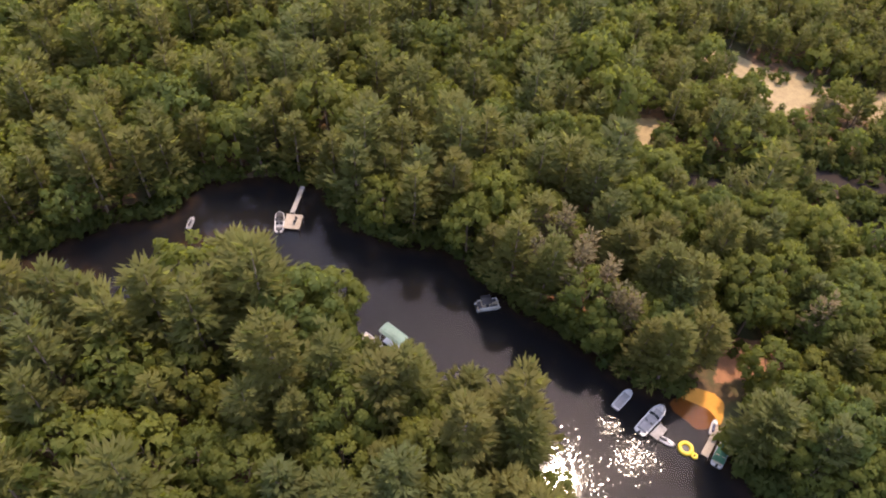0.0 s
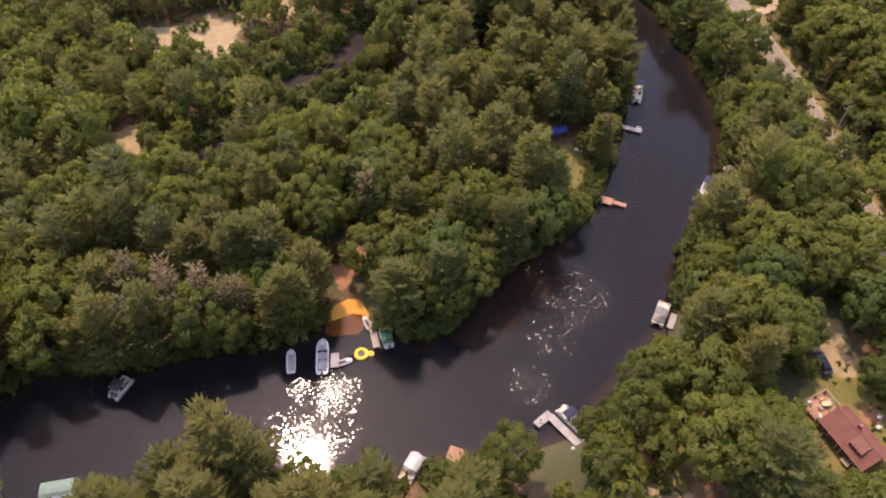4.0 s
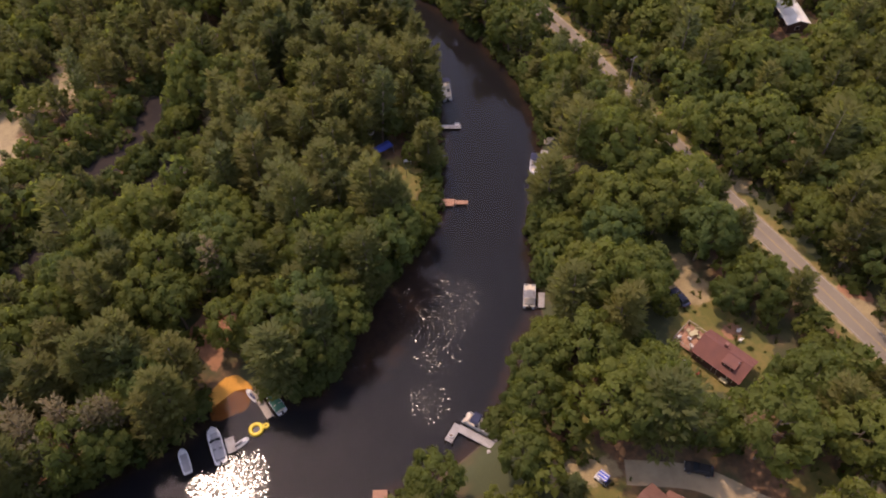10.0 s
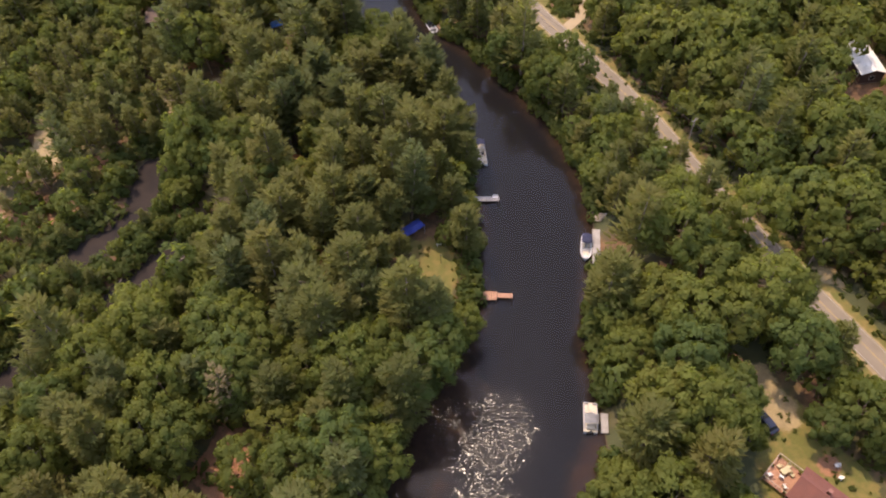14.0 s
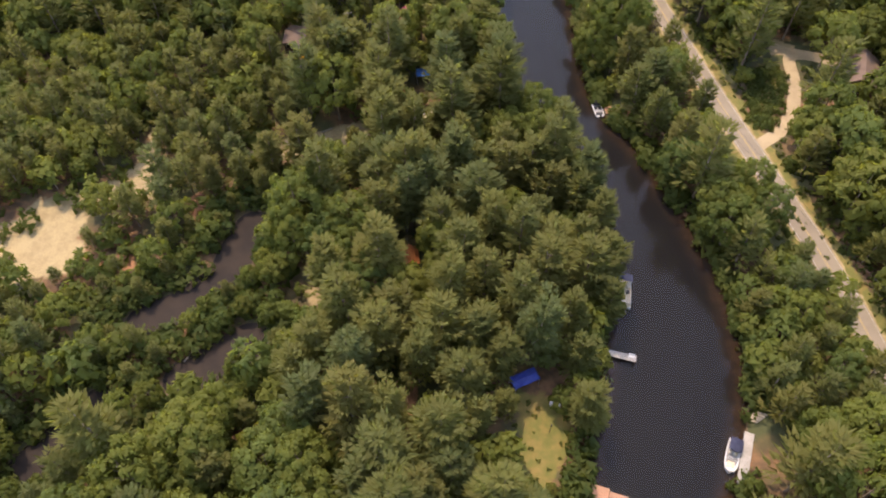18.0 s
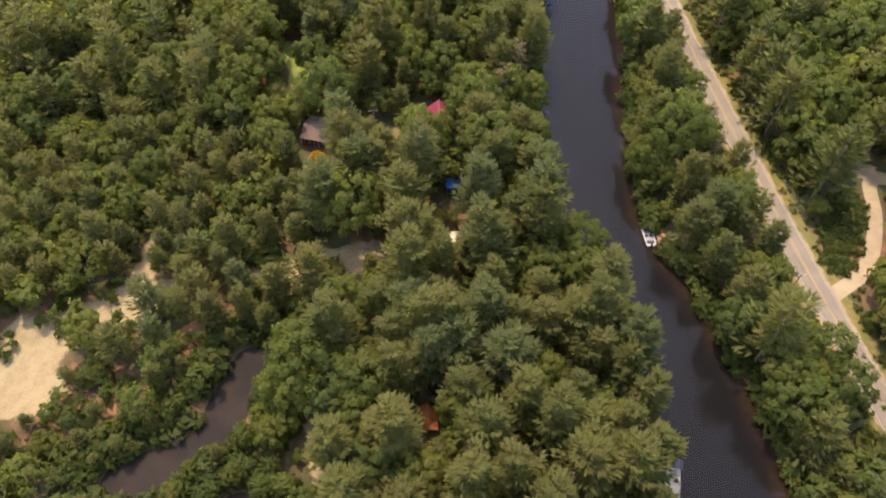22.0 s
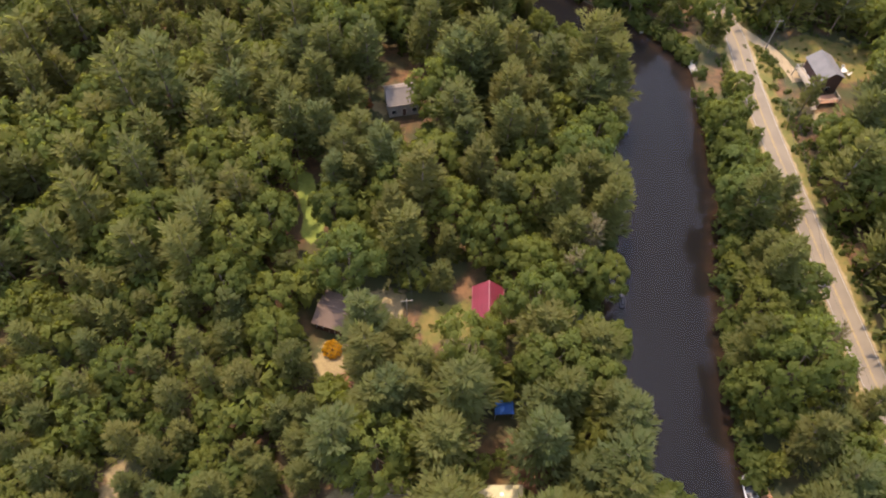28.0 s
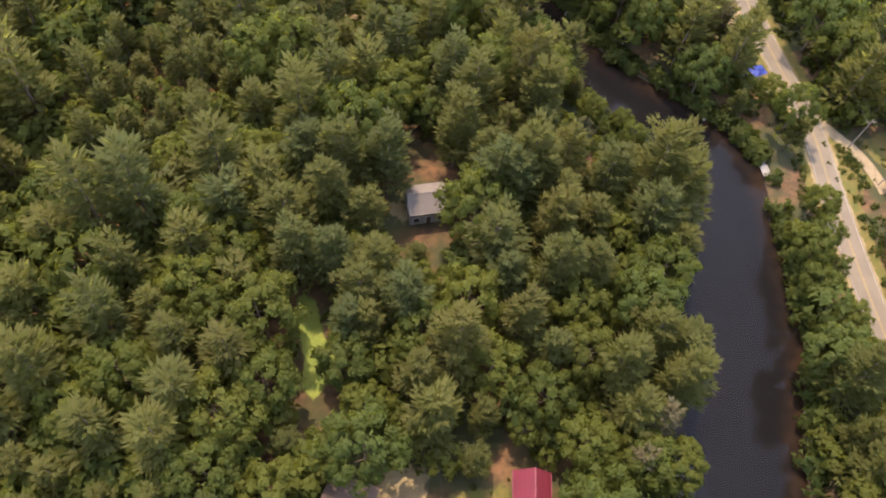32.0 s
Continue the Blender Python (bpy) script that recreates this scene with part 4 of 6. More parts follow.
def gable_house(name, label, at, turn, long, wide, walls, ridge, wall_mat, roof_mat, windows=3, over=0.45, base=0.0, group=""):
    """Ridge along local x. Parts: four walls, two roof planes, ridge cap, openings, foundation."""
    z0 = level(*at) - 0.1 + base
    ob = thing(name, label, "house", (*at, z0), turn, group)
    part("foundation", box((long - 0.1, wide - 0.1, 0.5), (0, 0, 0.1), bevel=0), STONE, ob)
    for s in (-1, 1):
        part("wall", box((long, 0.16, walls), (0, s * (wide / 2 - 0.08), walls / 2 + 0.2), bevel=0), wall_mat, ob)
        bm = bmesh.new()
        x0, x1 = s * (long / 2 - 0.16), s * long / 2
        prof = [(-wide / 2 + 0.162, 0.2), (wide / 2 - 0.162, 0.2), (wide / 2 - 0.162, walls + 0.2), (0, walls + ridge - 0.02), (-wide / 2 + 0.162, walls + 0.2)]
        a = [bm.verts.new((x0, y, z)) for y, z in prof]
        b = [bm.verts.new((x1, y, z)) for y, z in prof]
        bm.faces.new(a), bm.faces.new(b[::-1])
        for i in range(5):
            bm.faces.new((a[i], a[(i + 1) % 5], b[(i + 1) % 5], b[i]))
        bmesh.ops.recalc_face_normals(bm, faces=bm.faces)
        part("gable_wall", bm, wall_mat, ob)
        drop = ridge * over / (wide / 2)
        e = long / 2 + over
        roof = part("roof", slab([(-e, 0, walls + ridge + 0.2), (e, 0, walls + ridge + 0.2), (e, s * (wide / 2 + over), walls + 0.2 - drop), (-e, s * (wide / 2 + over), walls + 0.2 - drop)], 0.12), roof_mat, ob)
        n = max(4, int(math.hypot(ridge, wide / 2) / 0.5))
        for k in range(1, n):
            f = k / n
            y, z = s * (wide / 2 + over) * f, walls + ridge + 0.2 - (ridge + drop) * f
            part("shingle_course", box((2 * e - 0.02, 0.06, 0.035), (0, y, z + 0.012), bevel=0, tilt=(-s * math.degrees(math.atan2(ridge + drop, wide / 2 + over)), 0)), roof_mat, roof)
        part("gutter", box((2 * e, 0.12, 0.10), (0, s * (wide / 2 + over + 0.05), walls + 0.16 - drop), bevel=0.02), roof_mat, ob)
    part("ridge_cap", box((long + 2 * over, 0.24, 0.07), (0, 0, walls + ridge + 0.22), bevel=0.02), roof_mat, ob)
    for k in range(windows):
        x = -long / 2 + long * (k + 0.5) / windows
        opening(ob, "door" if k == windows // 2 else "window", (x, -wide / 2 - 0.02, 1.25 if k == windows // 2 else 1.6), (0.95, 2.0) if k == windows // 2 else (1.1, 1.1), "y")
        opening(ob, "window", (x, wide / 2 + 0.02, 1.6), (1.1, 1.1), "y")
    for s in (-1, 1):
        opening(ob, "window", (s * (long / 2 + 0.02), 0, 1.6), (1.2, 1.1), "x")
    return ob


def deck(label, at, turn, long, wide, z, boards=PLANK, rail=TRIM_WHITE, sides="nsew", base=None):
    g = level(*at) if base is None else base
    ob = thing("deck", label, "deck", (*at, g), turn)
    n = int(wide / 0.3)
    for k in range(n):
        part("board", box((long, wide / n - 0.03, 0.05), (0, -wide / 2 + (k + 0.5) * wide / n, z), bevel=0), boards, ob)
    for sx in (-1, 1):
        for sy in (-1, 1):
            part("post", box((0.14, 0.14, z + 1.0), (sx * (long / 2 - 0.07), sy * (wide / 2 - 0.07), (z + 1.0) / 2 - 0.05), bevel=0.01), rail, ob)
    for side in sides:
        along = side in "ns"
        span = long if along else wide
        off = (0, (wide / 2 - 0.07) * (1 if side == "n" else -1)) if along else ((long / 2 - 0.07) * (1 if side == "e" else -1), 0)
        top_rail = part("handrail", box((span, 0.12, 0.06) if along else (0.12, span, 0.06), (*off, z + 0.98), bevel=0.01), rail, ob)
        for k in range(int(span / 0.4)):
            u = -span / 2 + 0.2 + k * 0.4
            part("baluster", box((0.05, 0.05, 0.9), (u, off[1], z + 0.5) if along else (off[0], u, z + 0.5), bevel=0), rail, top_rail)
    return ob


def chair(label, at, turn, z, seat_mat, group="garden chairs"):
    ob = thing("garden_chair", label, "chair", (*at, z), turn, group)
    part("seat", box((0.55, 0.55, 0.07), (0, 0, 0.42), bevel=0.02), seat_mat, ob)
    part("backrest", box((0.55, 0.07, 0.6), (0, -0.27, 0.75), bevel=0.02, tilt=(12, 0)), seat_mat, ob)
    for sx in (-1, 1):
        part("armrest", box((0.09, 0.55, 0.05), (sx * 0.29, 0, 0.66), bevel=0.01), seat_mat, ob)
        for sy in (-1, 1):
            part("leg", box((0.06, 0.06, 0.42), (sx * 0.24, sy * 0.22, 0.21), bevel=0), seat_mat, ob)
    return ob


def table(name, label, at, turn, z, size, mat_top, group=""):
    ob = thing(name, label, "table", (*at, z), turn, group)
    part("tabletop", box((size[0], size[1], 0.07), (0, 0, 0.74), bevel=0.02), mat_top, ob)
    for sx in (-1, 1):
        for sy in (-1, 1):
            part("leg", box((0.08, 0.08, 0.72), (sx * size[0] * 0.42, sy * size[1] * 0.4, 0.36), bevel=0), mat_top, ob)
    return ob


def car(label, at, turn, paint, long=4.5, wide=1.8, tall=1.5):
    z0 = level(*at)
    ob = thing("car", label, "car", (*at, z0), turn, "parked cars")
    bm = bmesh.new()
    prof = [(-0.5, 0.30), (-0.49, 0.62), (-0.42, 0.66), (-0.18, 0.66), (0.30, 0.68), (0.47, 0.60), (0.5, 0.42), (0.49, 0.24)]
    a, b = ([bm.verts.new((s * wide / 2 * (0.92 if abs(y) > 0.45 else 1), y * long, z * tall)) for y, z in prof] for s in (-1, 1))
    bm.faces.new(a), bm.faces.new(b[::-1])
    for i in range(len(prof)):
        j = (i + 1) % len(prof)
        bm.faces.new((a[i], b[i], b[j], a[j]))
    bmesh.ops.recalc_face_normals(bm, faces=bm.faces)
    bmesh.ops.bevel(bm, geom=bm.edges[:], offset=0.05, segments=2, affect="EDGES")
    part("body", bm, paint, ob)
    bm = bmesh.new()
    base = [bm.verts.new((s * wide * 0.46, y * long, 0.655 * tall)) for s, y in ((-1, -0.40), (1, -0.40), (1, 0.22), (-1, 0.22))]
    up = [bm.verts.new((s * wide * 0.37, y * long, 0.97 * tall)) for s, y in ((-1, -0.32), (1, -0.32), (1, 0.05), (-1, 0.05))]
    bm.faces.new(base[::-1]), bm.faces.new(up)
    for i in range(4):
        bm.faces.new((base[i], base[(i + 1) % 4], up[(i + 1) % 4], up[i]))
    bmesh.ops.bevel(bm, geom=bm.edges[:], offset=0.04, segments=1, affect="EDGES")
    cabin = part("window_band", bm, GLASS_DARK, ob)
    part("roof_panel", box((wide * 0.72, long * 0.36, 0.05), (0, -long * 0.135, 0.98 * tall), bevel=0.02), paint, cabin)
    for sx in (-1, 1):
        for y in (-0.31, 0.31):
            w = part("wheel", rod((sx * (wide / 2 - 0.2), y * long, 0.33), (sx * (wide / 2 + 0.01), y * long, 0.33), 0.33, sides=16), BLACK, ob)
            part("rim", rod((sx * (wide / 2), y * long, 0.33), (sx * (wide / 2 + 0.03), y * long, 0.33), 0.2, sides=12), STEEL, w)
        part("headlight", box((0.34, 0.06, 0.14), (sx * wide * 0.34, long * 0.495, 0.52 * tall), bevel=0.02), TRIM_WHITE, ob)
        part("tail_light", box((0.26, 0.06, 0.16), (sx * wide * 0.36, -long * 0.495, 0.55 * tall), bevel=0.02), RED_PAINT, ob)
    return ob


def pop_up(name, label, at, turn, size, z, canvas, arch=0.3):
    g = level(*at)
    ob = thing(name, label, "canopy", (*at, g), turn)
    bm = bmesh.new()
    k = 4
    grid = [[bm.verts.new(((i / k - 0.5) * size[0], (j / k - 0.5) * size[1], z + arch * (1 - abs(i / k * 2 - 1)) * (1 - abs(j / k * 2 - 1)) + 0.04 * math.sin(i * 2.1 + j * 3.7))) for j in range(k + 1)] for i in range(k + 1)]
    for i in range(k):
        for j in range(k):
            bm.faces.new((grid[i][j], grid[i + 1][j], grid[i + 1][j + 1], grid[i][j + 1]))
    bmesh.ops.solidify(bm, geom=bm.faces[:], thickness=0.04)
    part("canvas", bm, canvas, ob)
    for sx in (-1, 1):
        for sy in (-1, 1):
            part("pole", rod((sx * size[0] * 0.46, sy * size[1] * 0.46, 0), (sx * size[0] * 0.46, sy * size[1] * 0.46, z), 0.035, sides=6), STEEL, ob)
    return ob


def trailer(label, at, turn, long, wide, tall, skin, roof_mat):
    g = level(*at)
    ob = thing("camper_trailer", label, "trailer", (*at, g), turn)
    part("body", box((long, wide, tall - 0.5), (0, 0, 0.5 + (tall - 0.5) / 2), bevel=0.18), skin, ob)
    roof = part("roof", box((long - 0.1, wide - 0.1, 0.08), (0, 0, tall + 0.03), bevel=0.03), roof_mat, ob)
    part("roof_vent", box((0.5, 0.5, 0.14), (long * 0.18, 0, tall + 0.12), bevel=0.03), TRIM_WHITE, roof)
    part("roof_vent", box((0.7, 0.6, 0.2), (-long * 0.2, 0.1, tall + 0.14), bevel=0.05), TRIM_WHITE, roof)
    for s in (-1, 1):
        for x in (-0.4, 0.4):
            w = part("wheel", rod((x, s * (wide / 2 - 0.25), 0.34), (x, s * (wide / 2), 0.34), 0.34, sides=14), BLACK, ob)
            part("rim", rod((x, s * (wide / 2), 0.34), (x, s * (wide / 2 + 0.02), 0.34), 0.18, sides=10), STEEL, w)
        for x in (-long * 0.3, long * 0.05, long * 0.32):
            opening(ob, "window", (x, s * (wide / 2 + 0.02), tall * 0.64), (0.9, 0.6), "y")
    part("hitch", rod((long / 2, 0, 0.5), (long / 2 + 0.9, 0, 0.45), 0.05), BLACK, ob)
    return ob


def pole_line(points, tall, label):
    """Utility poles with a cross-arm and insulators, and the wires between them as one thing."""
    tops = []
    for (x, y), (dx, dy) in zip(points, [(b[0] - a[0], b[1] - a[1]) for a, b in zip(points[:-1], points[1:])] + [(points[-1][0] - points[-2][0], points[-1][1] - points[-2][1])]):
        g, turn = level(x, y), math.degrees(math.atan2(dy, dx)) - 90
        ob = thing("utility_pole", label, "utility pole", (x, y, g), turn, "utility poles")
        part("pole", rod((0, 0, -0.5), (0, 0, tall), 0.15, 0.10, 10), DEAD, ob)
        arm = part("cross_arm", box((1.9, 0.1, 0.12), (0, 0, tall - 0.5), bevel=0.01), DEAD, ob)
        for sx in (-0.85, 0.85):
            part("insulator", rod((sx, 0, tall - 0.44), (sx, 0, tall - 0.26), 0.05, 0.035), TRIM_WHITE, arm)
        m = pose(x, y, g, 0, 0, turn)
        tops.append([m @ Vector((sx, 0, tall - 0.27)) for sx in (-0.85, 0.85)])
    lines = thing("power_line", "thin sagging power wires between poles", "power line", (0, 0, 0))
    for a, b in zip(tops[:-1], tops[1:]):
        for k in range(2):
            bm = bmesh.new()
            way = (b[k] - a[k]).normalized()
            flat, rings = Vector((-way.y, way.x, 0)), []
            for j in range(9):
                s = j / 8
                p = a[k].lerp(b[k], s) - Vector((0, 0, 4 * 0.7 * s * (1 - s)))
                rings.append([bm.verts.new(p + flat * u + Vector((0, 0, v))) for u, v in ((-0.02, 0), (0, -0.02), (0.02, 0), (0, 0.02))])
            for r0, r1 in zip(rings[:-1], rings[1:]):
                for i in range(4):
                    bm.faces.new((r0[i], r0[(i + 1) % 4], r1[(i + 1) % 4], r1[i]))
            part("wire", bm, BLACK, lines)


# cottage with the dormer, deck and yard
axis = -59.5
cottage = gable_house("cottage", "dark cottage with a red-brown shingle roof and dormer", (65.6, 63.6), axis, 8.6, 5.2, 2.7, 1.7, LOG_BROWN, ROOF_RED, 3, 0.4)
dormer = part("dormer", box((2.2, 1.7, 1.0), (1.6, -1.25, 3.72), bevel=0), LOG_BROWN, cottage)
part("dormer_roof", slab([(0.35, -0.2, 4.62), (2.85, -0.2, 4.62), (2.85, -2.3, 4.15), (0.35, -2.3, 4.15)], 0.1), ROOF_RED, dormer)
opening(dormer, "window", (1.6, -2.12, 3.75), (1.2, 0.6), "y")
part("chimney", box((0.6, 0.6, 1.6), (-0.6, 0.5, 4.6), bevel=0.02), BRICK_RED, cottage)
part("vent_pipe", rod((2.7, -0.8, 4.0), (2.7, -0.8, 4.75), 0.07), STEEL, cottage)
ca, sa = math.cos(radians(axis)), math.sin(radians(axis))
spot = lambda u, v: (65.6 + u * ca - v * sa, 63.6 + u * sa + v * ca)
deck("brown timber deck with pale rails at the cottage gable", spot(-6.5, 0.2), axis, 4.2, 5.0, 0.75, PLANK_RED, PLANK, "nsw", level(65.6, 63.6))
deck_z = level(65.6, 63.6) + 0.78
table("patio_table", "round-edged pale wooden patio table on the deck", spot(-6.6, 0.9), 10, deck_z, (1.5, 0.9), CREAM)
for u, v, r in ((-7.6, 1.0, 80), (-5.5, 1.1, -95), (-6.6, 2.0, 185), (-6.5, -0.3, 5), (-8.0, -1.2, 60), (-5.4, -1.3, -40)):
    chair("pale wooden deck chair with armrests", spot(u, v), axis + r, deck_z, CREAM if v > 0 else TRIM_WHITE, "chairs on the cottage deck")
for u, v in ((-8.3, 2.4), (-8.4, 0.4), (-8.2, -2.0), (-5.0, -2.1), (-4.9, 2.3)):
    p = thing("planter_box", "terracotta planter with green leaves on the deck", "planter", (*spot(u, v), deck_z), axis, "planters on the deck")
    part("pot", rod((0, 0, 0), (0, 0, 0.4), 0.18, 0.26, 12), BRICK_RED, p)
    bm = bmesh.new()
    for k in range(14):
        a = k * 2.4
        rod((0.05 * math.cos(a), 0.05 * math.sin(a), 0.38), (0.3 * math.cos(a), 0.3 * math.sin(a), 0.5 + 0.3 * ((k * 7) % 5) / 5), 0.07, 0.0, 4, bm)
    part("leaves", bm, LEAVES, p)
car("dark blue estate car parked on the sandy yard", (64.4, 77.8), 12, NAVY_PAINT)
table("picnic_table", "small pale table on the grass below the cottage", (64.3, 60.3), -60, level(64.3, 60.3), (1.5, 1.1), CREAM)
grill = thing("grill", "red kettle grill on the grass by the cottage", "grill", (60.6, 62.6, level(60.6, 62.6)))
smooth(part("bowl", rod((0, 0, 0.6), (0, 0, 0.85), 0.28, 0.42, 14), RED_PAINT, grill))
smooth(part("lid", rod((0, 0, 0.85), (0, 0, 1.08), 0.42, 0.15, 14), RED_PAINT, grill))
for a in (0, 2.1, 4.2):
    part("leg", rod((0.1 * math.cos(a), 0.1 * math.sin(a), 0.62), (0.38 * math.cos(a), 0.38 * math.sin(a), 0), 0.03), STEEL, grill)
cool = thing("cooler", "white cooler box beside the deck", "cooler", (60.0, 65.2, level(60.0, 65.2)), -50)
part("tub", box((1.1, 0.6, 0.5), (0, 0, 0.25), bevel=0.05), TRIM_WHITE, cool)
part("lid", box((1.14, 0.64, 0.09), (0, 0, 0.55), bevel=0.03), WHITE_HULL, cool)
kayak("blue kayak lying beside the cottage deck", (59.0, 63.6), -35, level(59, 63.6), BLUE_TARP, 2.4)
for x, y, r in ((70.9, 66.8, 30), (71.4, 68.6, 70)):
    chair("white lawn chair on dry grass", (x, y), r, level(x, y), TRIM_WHITE)
car("black car in the shade of a broadleaf tree", (53.1, 46.9), 62, BLACK_PAINT)
car("grey car half hidden by trees at the driveway", (78.4, 45.2), 20, BLACK_PAINT)
# large house with the cross gable
lodge = gable_house("house", "house with a cross-gabled red-brown shingle roof", (42.9, 37.7), 28, 11.4, 7.2, 3.2, 2.3, SIDING_GREY, ROOF_BROWN, 4, 0.5)
for s in (-1, 1):
    part("wing_roof", slab([(2.2, 0, 5.7), (2.2, 6.6, 5.2), (2.2 + s * 2.9, 6.6, 3.25), (2.2 + s * 2.9, 0.4, 3.3)], 0.12), ROOF_BROWN, lodge)
part("wing_ridge", box((0.22, 6.6, 0.07), (2.2, 3.3, 5.48), bevel=0.02, tilt=(-4.3, 0)), ROOF_BROWN, lodge)
part("wing_wall", box((5.0, 2.6, 3.2), (2.2, 4.6, 1.8), bevel=0), SIDING_GREY, lodge)
for s in (-1, 1):
    opening(lodge, "window", (2.2 + s * 1.2, 5.93, 1.7), (1.0, 1.1), "y")
deck("pale railed deck along the house front", (36.4, 39.7), 28, 2.4, 6.0, 0.7, PLANK, TRIM_WHITE, "nsw")
cart = thing("utility_cart", "small utility cart with a blue and white roof", "cart", (37.9, 49.2, level(37.9, 49.2)), 35)
part("chassis", box((1.3, 2.4, 0.35), (0, 0, 0.5), bevel=0.06), WHITE_PAINT, cart)
part("seat", box((1.1, 0.55, 0.3), (0, -0.2, 0.8), bevel=0.06), TAN_VINYL, cart)
part("cargo_box", box((1.2, 0.8, 0.35), (0, -0.85, 0.78), bevel=0.03), BLACK, cart)
top = part("roof", box((1.35, 1.7, 0.08), (0, 0, 1.85), bevel=0.03), BLUE_TARP, cart)
for sx in (-0.5, 0, 0.5):
    part("roof_stripe", box((0.14, 1.6, 0.03), (sx, 0, 1.905), bevel=0), TRIM_WHITE, top)
for sx in (-1, 1):
    for sy in (-0.75, 0.75):
        part("roof_post", rod((sx * 0.6, sy, 0.65), (sx * 0.6, sy, 1.83), 0.03), STEEL, cart)
        part("wheel", rod((sx * 0.5, sy * 1.05, 0.28), (sx * 0.72, sy * 1.05, 0.28), 0.28, sides=14), BLACK, cart)


def boulder(at, size, seed):
    bm = bmesh.new()
    bmesh.ops.create_icosphere(bm, subdivisions=2, radius=size)
    for v in bm.verts:
        v.co *= 0.8 + 0.45 * noise.noise(v.co / size * 1.3 + Vector((seed, seed * 2, 0)))
        v.co.z *= 0.62
    me = bpy.data.meshes.new("boulder")
    bm.to_mesh(me)
    bm.free()
    me.materials.append(STONE)
    ob = new("boulder", me)
    ob.location = (*at, level(*at) + size * 0.15)
    return tagged(ob, "pale rounded boulder on the river bank", "boulder", "boulders on the bank")


rock_rng = random.Random(5)
for x0, y0, x1, y1, n in ((16.5, 48.5, 24.5, 45.8, 20), (27.3, 64.8, 32.0, 62.2, 10), (-36, 133.6, -31, 134.5, 9), (22, 58.6, 25.5, 62, 6)):
    for k in range(n):
        f = rock_rng.random()
        boulder((x0 + (x1 - x0) * f + rock_rng.uniform(-0.9, 0.9), y0 + (y1 - y0) * f + rock_rng.uniform(-0.9, 0.9)), rock_rng.uniform(0.22, 0.6), k + n)
# lawn on the west bank
pop_up("tarp_canopy", "blue tarp strung over poles at the lawn", (18.8, 130.4), 24, (4.6, 2.3), 2.2, BLUE_TARP, 0.35)
trailer("white camper trailer under pines by the lawn", (15.3, 137.2), 10, 5.2, 2.2, 2.6, WHITE_PAINT, CREAM)
table("picnic_table", "white folding table on the lawn", (23.5, 126.6), -15, level(23.5, 126.6), (1.7, 0.9), TRIM_WHITE)
pole_thin = thing("yard_lamp", "thin dark lamp post on the lawn", "lamp post", (22.4, 122.4, level(22.4, 122.4)))
part("post", rod((0, 0, -0.2), (0, 0, 2.6), 0.05), BLACK, pole_thin)
part("lantern", box((0.24, 0.24, 0.34), (0, 0, 2.75), bevel=0.03), BLACK, pole_thin)
# beyond the road
gable_house("barn", "low building with a white metal roof among trees", (128.8, 150.6), 80, 10.5, 5.2, 2.8, 0.9, LOG_BROWN, ROOF_WHITE, 3, 0.3)
car("white car parked on grass near a barn", (114.3, 136.8), 50, WHITE_PAINT)
far_house = gable_house("house", "dark brown house with a brown roof off the driveway loop", (95.2, 202.5), 70, 9.5, 6.5, 3.0, 2.1, LOG_BROWN, ROOF_GREY, 3)
deck("red-brown deck in front of the brown house", (90.3, 200.6), 70, 6.5, 2.4, 0.8, PLANK_RED, PLANK_RED, "nsw")
# camp in the pines
cover_heap = thing("wood_pile", "stack of firewood under a rust-orange tarp", "wood pile", (-0.3, 154.9, level(-0.3, 154.9)), 8)
for k in range(6):
    for j in range(3):
        part("log", rod((-1.1, -1.25 + 0.5 * k, 0.22 + 0.4 * j), (1.1, -1.25 + 0.5 * k, 0.22 + 0.4 * j), 0.2, sides=8), BARK, cover_heap)
part("tarp", cover(4.4, 3.3, 1.38, -2.2, bow=0.02, arch=0.35), RUST, cover_heap)
pole_line([(-0.6, 140), (-2.0, 168), (-6.2, 189), (-15.6, 214.5), (-24, 246)], 8.6, "weathered wooden utility pole in the woods")
pole_line([(88, 104), (79.8, 138), (60.4, 181.5), (50, 227), (50.6, 290.5), (40.6, 334)], 8.0, "weathered wooden utility pole beside the road")
# cabins in the clearing
pop_up("canopy_tent", "bright blue canopy tent in the shade of pines", (1.0, 201.8), 10, (2.9, 2.6), 2.3, SKY_BLUE, 0.4)
trailer("long cream-roofed trailer at the sandy track", (0.0, 188.5), 8, 9.6, 2.7, 2.9, CREAM, CREAM)
awning = thing("awning", "cream sheet awning on posts beside a long trailer", "awning", (5.4, 187.6, level(5.4, 187.6)), 8)
part("sheet", box((2.4, 2.6, 0.06), (0, 0, 2.35), bevel=0.01, tilt=(5, 0)), CREAM, awning)
for sx in (-1.1, 1.1):
    for sy in (-1.15, 1.15):
        part("post", rod((sx, sy, 0), (sx, sy, 2.34 + 0.08 * sy), 0.04, sides=6), TRIM_WHITE, awning)
